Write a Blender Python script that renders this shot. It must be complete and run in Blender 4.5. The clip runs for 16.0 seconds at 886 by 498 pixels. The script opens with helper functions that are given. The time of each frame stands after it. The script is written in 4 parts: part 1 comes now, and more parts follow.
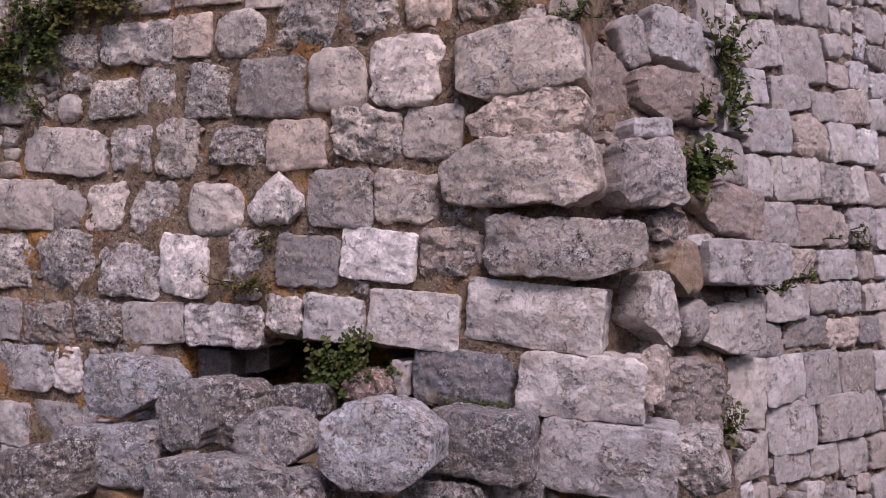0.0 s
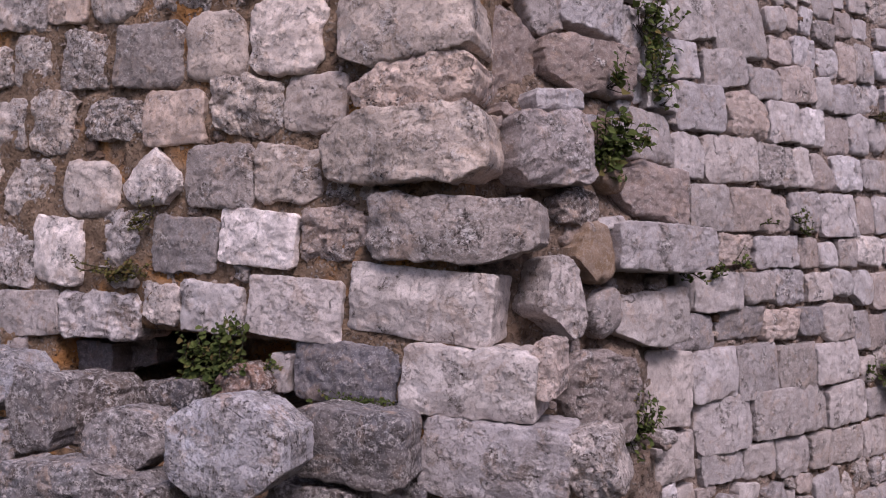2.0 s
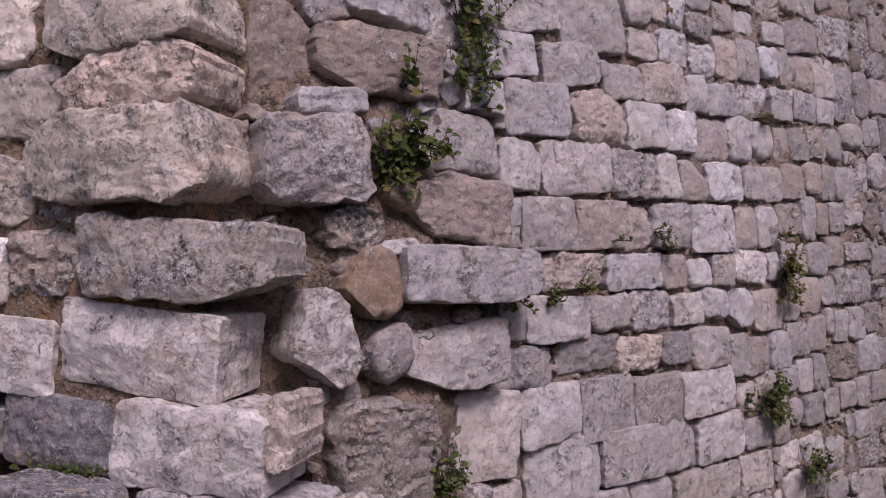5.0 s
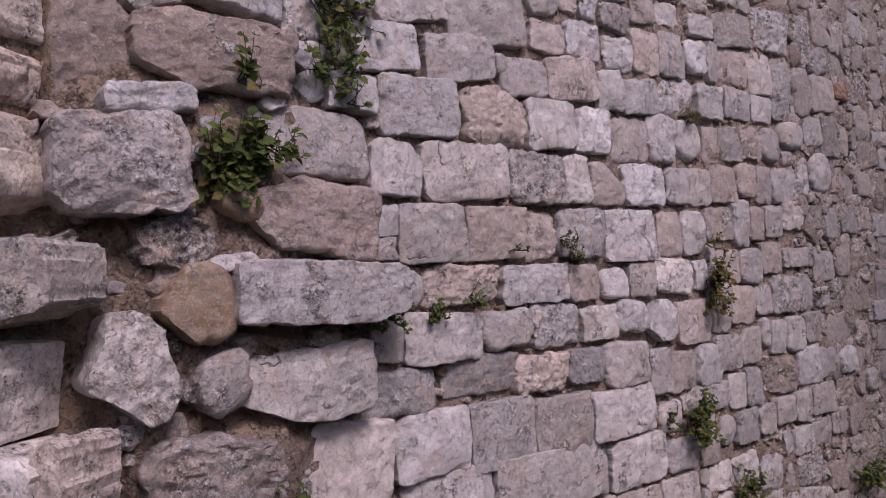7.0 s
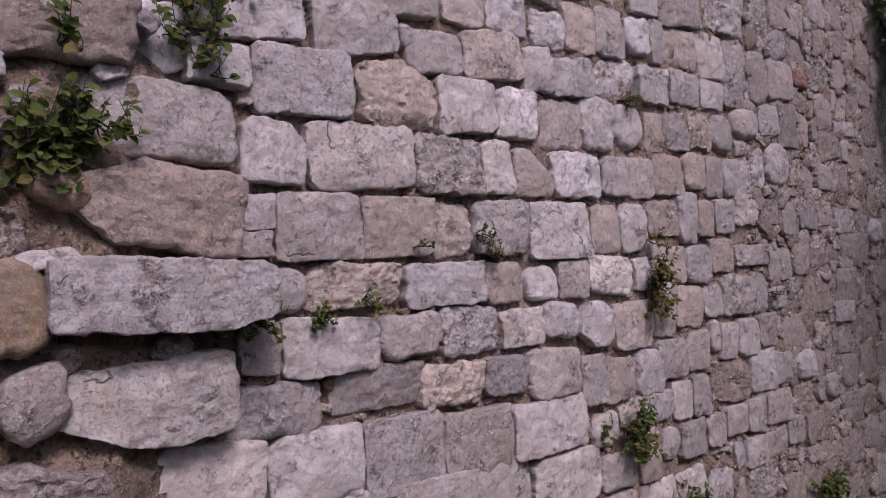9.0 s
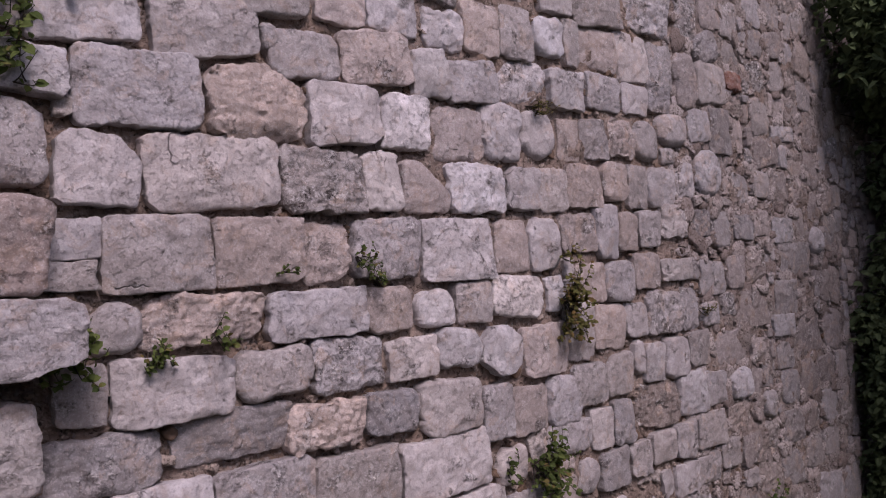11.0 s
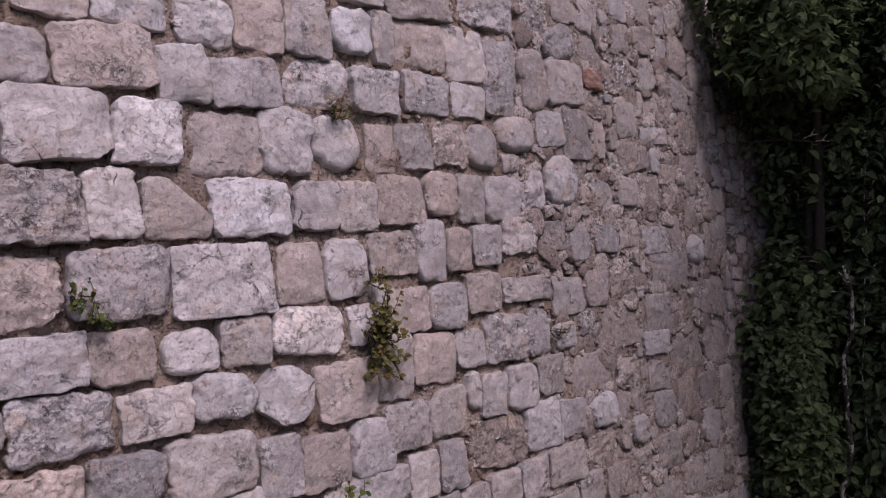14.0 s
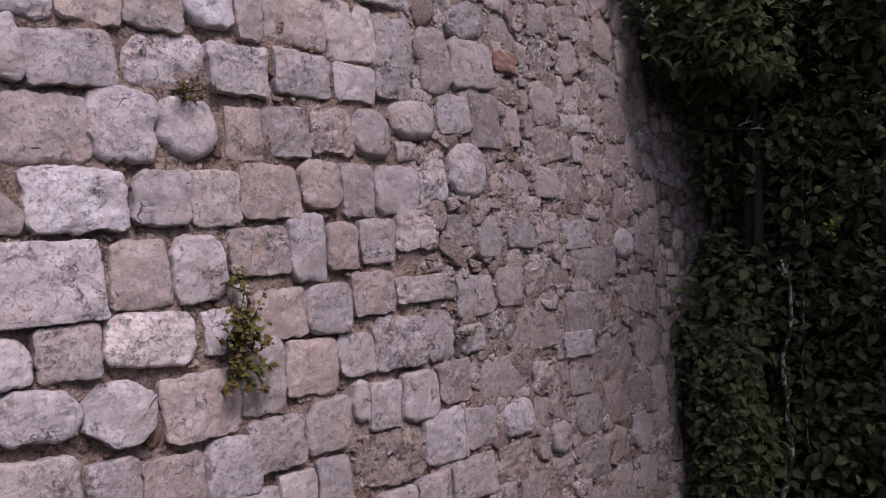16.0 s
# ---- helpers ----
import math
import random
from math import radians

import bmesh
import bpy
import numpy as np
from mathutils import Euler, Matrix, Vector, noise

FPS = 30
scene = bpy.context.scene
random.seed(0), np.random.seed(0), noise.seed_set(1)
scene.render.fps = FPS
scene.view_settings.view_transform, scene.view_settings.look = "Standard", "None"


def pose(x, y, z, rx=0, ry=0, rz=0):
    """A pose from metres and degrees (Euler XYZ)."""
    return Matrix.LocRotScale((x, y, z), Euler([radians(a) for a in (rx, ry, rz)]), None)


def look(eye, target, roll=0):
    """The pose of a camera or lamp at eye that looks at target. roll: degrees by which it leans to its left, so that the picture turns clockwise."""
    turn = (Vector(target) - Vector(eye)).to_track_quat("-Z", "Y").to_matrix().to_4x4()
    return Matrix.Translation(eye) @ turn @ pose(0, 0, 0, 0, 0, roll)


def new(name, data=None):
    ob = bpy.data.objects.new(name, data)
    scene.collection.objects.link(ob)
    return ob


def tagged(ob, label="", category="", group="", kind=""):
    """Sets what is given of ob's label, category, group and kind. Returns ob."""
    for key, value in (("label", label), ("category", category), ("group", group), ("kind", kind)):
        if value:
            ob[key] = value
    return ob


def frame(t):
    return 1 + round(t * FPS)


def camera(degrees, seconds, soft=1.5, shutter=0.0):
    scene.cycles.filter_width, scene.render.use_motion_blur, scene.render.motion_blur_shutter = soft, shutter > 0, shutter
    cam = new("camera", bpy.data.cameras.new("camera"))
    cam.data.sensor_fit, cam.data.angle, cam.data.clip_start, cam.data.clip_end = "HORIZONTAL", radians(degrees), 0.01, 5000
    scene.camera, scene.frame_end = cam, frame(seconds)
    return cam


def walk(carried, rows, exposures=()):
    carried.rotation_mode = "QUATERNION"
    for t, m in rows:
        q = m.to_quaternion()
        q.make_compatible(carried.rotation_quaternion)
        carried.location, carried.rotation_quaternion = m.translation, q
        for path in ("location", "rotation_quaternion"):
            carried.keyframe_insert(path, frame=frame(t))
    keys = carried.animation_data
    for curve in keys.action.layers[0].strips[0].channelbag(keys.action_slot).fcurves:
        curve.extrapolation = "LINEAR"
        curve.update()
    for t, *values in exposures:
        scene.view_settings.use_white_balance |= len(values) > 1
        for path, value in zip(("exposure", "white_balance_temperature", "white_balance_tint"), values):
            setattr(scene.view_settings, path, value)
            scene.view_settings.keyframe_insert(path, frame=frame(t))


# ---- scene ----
cam = camera(58.0, 16.0, 1.1)
PATH = [
    (0, (0.391, 0.319, 1.5), (0.175, 2.306, 1.441), 1.4),
    (0.5, (0.495, 0.394, 1.502), (0.28, 2.381, 1.439), 1.4),
    (1, (0.594, 0.474, 1.492), (0.382, 2.461, 1.426), 1.4),
    (1.5, (0.694, 0.564, 1.462), (0.485, 2.552, 1.396), 1.4),
    (2, (0.791, 0.664, 1.453), (0.592, 2.653, 1.381), 1.5),
    (2.5, (0.907, 0.772, 1.471), (0.716, 2.761, 1.395), 1.5),
    (3, (1.024, 0.882, 1.497), (0.844, 2.872, 1.421), 1.4),
    (3.5, (1.139, 0.98, 1.528), (0.971, 2.972, 1.448), 1.5),
    (4, (1.256, 1.069, 1.549), (1.1, 3.061, 1.47), 1.4),
    (4.5, (1.373, 1.166, 1.559), (1.232, 3.159, 1.478), 1.5),
    (7, (1.938, 1.615, 1.607), (1.831, 3.611, 1.532), 1.1),
    (7.5, (2.022, 1.714, 1.583), (1.923, 3.71, 1.512), 1.2),
    (8, (2.104, 1.809, 1.575), (2.012, 3.806, 1.499), 1.3),
    (8.5, (2.178, 1.922, 1.579), (2.099, 3.919, 1.498), 1.3),
    (11, (2.606, 2.361, 1.662), (2.6, 4.36, 1.59), 0.7),
    (11.5, (2.716, 2.447, 1.664), (2.738, 4.446, 1.594), 0.6),
    (12, (2.847, 2.539, 1.668), (2.89, 4.538, 1.601), 0.5),
    (12.5, (2.988, 2.621, 1.686), (3.047, 4.619, 1.62), 0.2),
    (13, (3.101, 2.698, 1.713), (3.176, 4.696, 1.647), 0.0),
    (13.5, (3.193, 2.77, 1.737), (3.285, 4.767, 1.667), -0.1),
    (14, (3.282, 2.826, 1.747), (3.384, 4.822, 1.676), -0.3),
    (14.5, (3.374, 2.896, 1.731), (3.492, 4.891, 1.661), -0.4),
    (15, (3.47, 2.967, 1.72), (3.607, 4.962, 1.649), -0.6),
    (15.5, (3.573, 3.051, 1.72), (3.726, 5.043, 1.646), -0.7),
    (16, (3.689, 3.139, 1.717), (3.849, 5.131, 1.644), -0.9),
]
walk(cam, [(t, look(eye, target, roll)) for t, eye, target, roll in PATH],
     [(0.0, 0.03, 6260, 33), (4.5, -0.05, 6260, 33), (8.5, -0.11, 6260, 33), (11.5, -0.15, 6260, 33), (14.0, -0.04, 6260, 33), (16.0, 0.01, 6260, 33)])

# ---- light ----
world = bpy.data.worlds.new("sky")
scene.world = world
world.use_nodes = True
wn, wl = world.node_tree.nodes, world.node_tree.links
sky = wn.new("ShaderNodeTexSky")
sky.sky_type, sky.sun_disc = "NISHITA", False
SUN_UP, SUN_ROUND = 53.0, 154.0
sky.sun_elevation, sky.sun_rotation = radians(SUN_UP), radians(SUN_ROUND)
sky.air_density, sky.dust_density = 1.0, 3.0
wn["Background"].inputs["Strength"].default_value = 0.122
wl.new(sky.outputs[0], wn["Background"].inputs["Color"])
sun = new("sun", bpy.data.lights.new("sun", "SUN"))
sun.data.energy, sun.data.angle, sun.data.color = 2.45, radians(18), (1.0, 0.95, 0.9)
_d = Vector((math.sin(radians(SUN_ROUND)) * math.cos(radians(SUN_UP)), math.cos(radians(SUN_ROUND)) * math.cos(radians(SUN_UP)), math.sin(radians(SUN_UP))))
sun.matrix_world = look(_d * 30, (0, 0, 0))


# ---- materials ----
class Mat:
    """A node material with a short way to write its nodes."""

    def __init__(self, name):
        self.m = bpy.data.materials.new(name)
        self.m.use_nodes = True
        self.n, self.l = self.m.node_tree.nodes, self.m.node_tree.links
        self.bsdf = self.n["Principled BSDF"]
        self.tc = self.n.new("ShaderNodeTexCoord").outputs["Object"]
        self.info = self.n.new("ShaderNodeObjectInfo")

    def put(self, socket, v):
        if isinstance(v, bpy.types.NodeSocket):
            self.l.new(v, socket)
        elif isinstance(v, (tuple, list)) and len(v) == 3 and socket.type == "RGBA":
            socket.default_value = (*v, 1)
        else:
            socket.default_value = v

    def math(self, op, a, b=0.5, c=None):
        n = self.n.new("ShaderNodeMath")
        n.operation, n.use_clamp = op, False
        self.put(n.inputs[0], a), self.put(n.inputs[1], b)
        if c is not None:
            self.put(n.inputs[2], c)
        return n.outputs[0]

    def span(self, v, a, b, c=0.0, d=1.0):
        n = self.n.new("ShaderNodeMapRange")
        n.interpolation_type = "SMOOTHSTEP"
        for i, x in enumerate((v, a, b, c, d)):
            self.put(n.inputs[i], x)
        return n.outputs[0]

    def mix(self, f, a, b, kind="MIX"):
        n = self.n.new("ShaderNodeMix")
        n.data_type, n.blend_type = "RGBA", kind
        self.put(n.inputs[0], f), self.put(n.inputs[6], a), self.put(n.inputs[7], b)
        return n.outputs[2]

    def noise(self, vec, scale, detail=4.0, rough=0.55, warp=0.0):
        n = self.n.new("ShaderNodeTexNoise")
        self.put(n.inputs["Vector"], vec)
        n.inputs["Scale"].default_value, n.inputs["Detail"].default_value = scale, detail
        n.inputs["Roughness"].default_value, n.inputs["Distortion"].default_value = rough, warp
        return n.outputs["Fac"]

    def cells(self, vec, scale, feature="F1"):
        n = self.n.new("ShaderNodeTexVoronoi")
        n.feature = feature
        self.put(n.inputs["Vector"], vec)
        n.inputs["Scale"].default_value = scale
        return n.outputs["Distance"]

    def shifted(self):
        """Object coordinates, moved by each object's own random number."""
        a = self.n.new("ShaderNodeVectorMath")
        a.operation = "MULTIPLY_ADD"
        c = self.n.new("ShaderNodeCombineXYZ")
        for i in range(3):
            self.put(c.inputs[i], self.info.outputs["Random"])
        self.l.new(c.outputs[0], a.inputs[0])
        a.inputs[1].default_value, self_in = (37.0, 61.0, 83.0), a.inputs[2]
        self.l.new(self.tc, self_in)
        return a.outputs[0]

    def finish(self, colour, rough=0.9, height=None, strength=0.5, distance=0.02):
        self.put(self.bsdf.inputs["Base Color"], colour)
        self.put(self.bsdf.inputs["Roughness"], rough)
        self.bsdf.inputs["Specular IOR Level"].default_value = 0.25
        if height is not None:
            b = self.n.new("ShaderNodeBump")
            b.inputs["Strength"].default_value, b.inputs["Distance"].default_value = strength, distance
            self.l.new(height, b.inputs["Height"])
            self.l.new(b.outputs[0], self.bsdf.inputs["Normal"])
        return self.m


def limestone():
    """Weathered limestone: the object's colour is its bed's colour, the colour's alpha how pitted it is."""
    m = Mat("limestone")
    v = m.shifted()
    pitted, own = m.info.outputs["Alpha"], m.info.outputs["Color"]
    broad, blotch = m.noise(v, 5.0, 5, 0.6, 0.3), m.noise(v, 19.0, 8, 0.68, 0.25)
    mottle, spots = m.noise(v, 40.0, 7, 0.78, 0.3), m.noise(v, 58.0, 6, 0.76, 0.6)
    grain, streak = m.noise(v, 150.0, 3, 0.65), m.noise(v, 9.0, 8, 0.72, 0.5)
    # grey weather crust in patches with crisp borders, warm iron staining
    c = m.mix(m.math("MULTIPLY", m.span(blotch, 0.49, 0.57), m.math("MULTIPLY_ADD", pitted, 0.30, 0.22)), own, m.mix(0.55, own, (0.20, 0.172, 0.16)))
    c = m.mix(m.math("MULTIPLY", m.span(broad, 0.52, 0.58), m.math("MULTIPLY_ADD", pitted, 0.34, 0.02)), c, (0.225, 0.188, 0.162))
    c = m.mix(m.math("MULTIPLY", m.span(streak, 0.53, 0.61), m.math("MULTIPLY_ADD", pitted, 0.28, 0.22)), c, (0.47, 0.32, 0.215))
    # where the crust is rough it is mottled; elsewhere the hewn face stays clean
    where = m.span(m.noise(v, 8.5, 6, 0.68, 0.2), m.math("MULTIPLY_ADD", pitted, -0.19, 0.60), m.math("MULTIPLY_ADD", pitted, -0.14, 0.74))
    flake = m.cells(m_warp(m, v, 26.0, 0.05), 24.0)
    c = m.mix(m.math("MULTIPLY", m.span(flake, 0.30, 0.36), m.math("MULTIPLY_ADD", where, 0.30, 0.02)), c, (0.20, 0.18, 0.17))
    c = m.mix(m.math("MULTIPLY", m.span(mottle, 0.49, 0.455), m.math("MULTIPLY_ADD", where, 0.74, 0.12)), c, (0.80, 0.76, 0.73))
    c = m.mix(m.math("MULTIPLY", m.span(mottle, 0.53, 0.59), m.math("MULTIPLY_ADD", where, 0.50, 0.08)), c, (0.17, 0.138, 0.118))
    chisel = m.noise(v, 75.0, 5, 0.8, 0.5)
    # pits in swarms
    pits = m.math("MULTIPLY", m.span(spots, 0.555, 0.585), m.math("MINIMUM", m.math("MULTIPLY_ADD", pitted, 0.42, where), 1.0))
    c = m.mix(m.math("MULTIPLY", pits, 0.90), c, (0.06, 0.046, 0.04))
    # few short cracks
    crack = m.span(m.cells(m_warp(m, v, 5.0, 0.22), 3.2, "DISTANCE_TO_EDGE"), 0.0, 0.012, 1.0, 0.0)
    crack = m.math("MULTIPLY", crack, m.span(m.noise(v, 5.0, 3), 0.63, 0.66))
    c = m.mix(m.math("MULTIPLY", crack, 0.6), c, (0.08, 0.065, 0.06))
    c = m.mix(m.math("MULTIPLY", m.span(chisel, 0.43, 0.38), m.math("MULTIPLY_ADD", pitted, 0.36, 0.10)), c, (0.16, 0.126, 0.104))
    c = m.mix(m.math("MULTIPLY", m.span(grain, 0.55, 0.63), m.math("MULTIPLY_ADD", pitted, 0.22, 0.15)), c, (0.12, 0.10, 0.088))
    c = m.mix(m.math("MULTIPLY", m.span(grain, 0.44, 0.36), m.math("MULTIPLY_ADD", pitted, 0.24, 0.15)), c, (0.84, 0.80, 0.77))
    h = m.math("MULTIPLY_ADD", blotch, m.math("MULTIPLY_ADD", pitted, 0.16, 0.14), m.math("MULTIPLY", grain, 0.04))
    h = m.math("MULTIPLY_ADD", m.span(flake, 0.25, 0.40), m.math("MULTIPLY_ADD", where, -0.14, -0.03), h)
    h = m.math("MULTIPLY_ADD", mottle, m.math("MULTIPLY_ADD", where, 0.62, 0.09), h)
    # facets left by the hammer
    hewn = m.cells(m_warp(m, v, 9.0, 0.07), 12.0)
    c = m.mix(m.math("MULTIPLY", m.span(hewn, 0.42, 0.60), 0.24), c, (0.22, 0.185, 0.165))
    h = m.math("MULTIPLY_ADD", hewn, m.math("MULTIPLY_ADD", pitted, 0.25, 0.22), h)
    h = m.math("MULTIPLY_ADD", pits, -0.45, h)
    h = m.math("MULTIPLY_ADD", crack, -0.20, h)
    return m.finish(c, 0.92, h, 1.0, 0.035)


def m_warp(m, v, scale, amount):
    """The vector v, pushed about by a noise, so that cell edges wander."""
    n = m.n.new("ShaderNodeTexNoise")
    m.put(n.inputs["Vector"], v)
    n.inputs["Scale"].default_value, n.inputs["Detail"].default_value = scale, 4.0
    a = m.n.new("ShaderNodeVectorMath")
    a.operation = "MULTIPLY_ADD"
    m.l.new(n.outputs["Color"], a.inputs[0])
    a.inputs[1].default_value = (amount, amount, amount)
    m.l.new(v, a.inputs[2])
    return a.outputs[0]


def mortar(name, pale, earth, rust, rusty, pointed=0.0):
    """Crumbling lime mortar with grit, earth and rust-coloured patches; pointed: how far it was renewed towards the long wall's end."""
    m = Mat(name)
    v = m.tc
    broad, mid, fine = m.noise(v, 2.3, 4, 0.6, 0.5), m.noise(v, 17.0, 7, 0.68, 0.8), m.noise(v, 120.0, 4, 0.7)
    c = m.mix(m.span(mid, 0.35, 0.65), earth, pale)
    if pointed:
        dot = m.n.new("ShaderNodeVectorMath")
        dot.operation = "DOT_PRODUCT"
        m.l.new(v, dot.inputs[0])
        dot.inputs[1].default_value = (0.7424, 0.67, 0.0)
        along = m.math("MULTIPLY_ADD", broad, 1.6, dot.outputs["Value"])
        c = m.mix(m.math("MULTIPLY", m.span(along, 4.9, 4.3), 0.85), c, m.mix(m.span(mid, 0.38, 0.6), (0.12, 0.085, 0.062), (0.28, 0.205, 0.15)))
        c = m.mix(m.math("MULTIPLY", m.span(along, 7.9, 9.3), pointed), c, m.mix(m.span(mid, 0.4, 0.6), (0.24, 0.20, 0.178), (0.38, 0.335, 0.31)))
    c = m.mix(m.math("MULTIPLY", m.span(broad, 0.50, 0.66), rusty), c, rust)
    grit = m.span(m.cells(m_warp(m, v, 30.0, 0.02), 55.0), 0.25, 0.42, 1.0, 0.0)
    c = m.mix(m.math("MULTIPLY", grit, m.span(m.noise(v, 9.0, 2), 0.5, 0.6, 0.0, 0.6)), c, (0.40, 0.37, 0.34))
    c = m.mix(m.math("MULTIPLY", m.span(fine, 0.55, 0.7), 0.5), c, (0.09, 0.07, 0.055))
    holes = m.span(m.noise(v, 34.0, 6, 0.72, 1.2), 0.55, 0.62)
    c = m.mix(m.math("MULTIPLY", holes, 0.75), c, (0.05, 0.035, 0.026))
    chips = m.span(m.noise(v, 27.0, 6, 0.7, 1.5), 0.42, 0.36)
    c = m.mix(m.math("MULTIPLY", chips, 0.55), c, (0.46, 0.41, 0.37))
    h = m.math("MULTIPLY_ADD", mid, 0.8, m.math("MULTIPLY", fine, 0.35))
    h = m.math("MULTIPLY_ADD", grit, 0.25, h)
    h = m.math("MULTIPLY_ADD", holes, -0.5, m.math("MULTIPLY_ADD", chips, 0.3, h))
    return m.finish(c, 0.97, h, 0.9, 0.03)


def crumbs(name, dark, pale):
    """Chips of stone and lime, each with its own shade from dark to pale."""
    m = Mat(name)
    g = m.n.new("ShaderNodeNewGeometry").outputs["Random Per Island"]
    c = m.mix(m.span(g, 0.1, 0.9), dark, pale)
    n = m.noise(m.tc, 90.0, 5, 0.7)
    return m.finish(m.mix(m.span(n, 0.45, 0.65), c, (0.09, 0.065, 0.05)), 0.95, n, 0.8, 0.01)


def leafy(name, dark, bright, dry=(0.2, 0.17, 0.05), dried=0.0):
    """Leaves: each one has its own green."""
    m = Mat(name)
    g = m.n.new("ShaderNodeNewGeometry").outputs["Random Per Island"]
    c = m.mix(g, dark, bright)
    c = m.mix(m.span(m.math("FRACT", m.math("MULTIPLY", g, 17.3)), 1.0 - dried, 1.001), c, dry)
    c = m.mix(m.math("MULTIPLY", m.noise(m.tc, 60.0, 3), 0.35), c, dark)
    m.bsdf.inputs["Transmission Weight"].default_value = 0.0
    m.bsdf.inputs["Subsurface Weight"].default_value = 0.0
    m.finish(c, 0.9)
    m.bsdf.inputs["Specular IOR Level"].default_value = 0.06
    # thin leaves let some light through
    thin, both = m.n.new("ShaderNodeBsdfTranslucent"), m.n.new("ShaderNodeMixShader")
    m.put(thin.inputs["Color"], c)
    both.inputs[0].default_value = 0.35
    m.l.new(m.bsdf.outputs[0], both.inputs[1])
    m.l.new(thin.outputs[0], both.inputs[2])
    m.l.new(both.outputs[0], m.n["Material Output"].inputs["Surface"])
    return m.m


def soil():
    m = Mat("soil")
    n = m.noise(m.tc, 3.0, 8, 0.65)
    c = m.mix(m.span(n, 0.35, 0.65), (0.06, 0.047, 0.034), (0.10, 0.082, 0.06))
    c = m.mix(m.span(m.noise(m.tc, 0.7, 4), 0.45, 0.6), c, (0.045, 0.058, 0.024))
    return m.finish(c, 0.95, n, 0.6, 0.05)


def bark(name, dark, pale):
    m = Mat(name)
    n = m.noise(m.tc, 22.0, 6, 0.7, 1.0)
    return m.finish(m.mix(n, dark, pale), 0.9, n, 0.8, 0.02)


STONE = limestone()
EARTHY = mortar("earthy_mortar", (0.33, 0.235, 0.16), (0.17, 0.115, 0.075), (0.44, 0.215, 0.07), 1.0)
GREYISH = mortar("lime_mortar", (0.37, 0.29, 0.24), (0.23, 0.175, 0.14), (0.24, 0.15, 0.09), 0.4, 0.9)
CHIPS = crumbs("stone_chips", (0.16, 0.105, 0.07), (0.40, 0.33, 0.28))
RUBBLE = crumbs("pale_rubble", (0.21, 0.17, 0.15), (0.40, 0.355, 0.33))
WEED = leafy("weed_leaves", (0.052, 0.078, 0.025), (0.15, 0.185, 0.055), (0.21, 0.16, 0.06), 0.12)
DRYWEED = leafy("dry_weed_leaves", (0.09, 0.09, 0.03), (0.20, 0.19, 0.065), (0.19, 0.12, 0.05), 0.4)
CROWN = leafy("crown_leaves", (0.075, 0.100, 0.050), (0.125, 0.165, 0.075))
YELLOWED = leafy("yellowed_leaves", (0.16, 0.17, 0.03), (0.3, 0.28, 0.06))
SOIL, BARK = soil(), bark("bark", (0.028, 0.022, 0.017), (0.065, 0.054, 0.043))

# beds of stone: colour, and how pitted it is
BEDS = {
    "S": ((0.52, 0.47, 0.445), 0.7), "W": ((0.62, 0.57, 0.545), 0.4), "L": ((0.48, 0.432, 0.408), 0.3), "G": ((0.33, 0.30, 0.29), 0.4),
    "D": ((0.22, 0.20, 0.192), 0.35), "P": ((0.52, 0.465, 0.43), 0.9), "B": ((0.45, 0.375, 0.335), 0.3),
    "O": ((0.51, 0.415, 0.36), 0.5), "Y": ((0.29, 0.19, 0.112), 0.0), "U": ((0.26, 0.205, 0.17), 0.6), "K": ((0.27, 0.218, 0.19), 1.0), "T": ((0.26, 0.10, 0.065), 0.2),
    # N: blue-grey shadow of the hollow put into the stone's colour
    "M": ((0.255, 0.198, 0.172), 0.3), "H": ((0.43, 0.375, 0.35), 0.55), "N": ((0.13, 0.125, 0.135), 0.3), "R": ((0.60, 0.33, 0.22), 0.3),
}
# how each bed breaks: squareness of the edges, wander of the outline, roughness of the face
BREAK = {
    "W": (7.5, 0.035, 0.38), "L": (7.5, 0.032, 0.32), "G": (7.5, 0.04, 0.42), "D": (7.5, 0.04, 0.42), "P": (6, 0.075, 0.85), "S": (6.5, 0.055, 0.65), "K": (6, 0.085, 0.9),
    "B": (7.5, 0.032, 0.32), "O": (6, 0.065, 0.8), "Y": (4.5, 0.06, 0.4), "U": (6, 0.065, 0.9), "T": (6, 0.05, 0.5), "M": (6.5, 0.055, 0.7), "H": (7.5, 0.06, 0.7), "N": (7, 0.05, 0.6), "R": (5.5, 0.08, 0.9),
}


# ---- shapes ----
def part(name, mesh, material, parent=None, label=""):
    """Links a mesh, or a bmesh, as ONE object under a thing."""
    if isinstance(mesh, bmesh.types.BMesh):
        data = bpy.data.meshes.new(name)
        mesh.to_mesh(data)
        mesh.free()
        mesh = data
    if material and not mesh.materials:
        mesh.materials.append(material)
    ob = new(name, mesh)
    ob.parent = parent
    return tagged(ob, label)


def mesh_of(name, verts, faces, smooth=True):
    me = bpy.data.meshes.new(name)
    me.from_pydata([tuple(v) for v in verts], [], [tuple(f) for f in faces])
    if smooth:
        me.polygons.foreach_set("use_smooth", [True] * len(me.polygons))
    return me


def hashed(i, j, k, seed):
    n = (i * 374761393 + j * 668265263 + k * 1440662683 + seed * 974634777) & 0xFFFFFFFF
    n = ((n ^ (n >> 13)) * 1274126177) & 0xFFFFFFFF
    return ((n ^ (n >> 16)) & 0xFFFF) / 32767.5 - 1.0


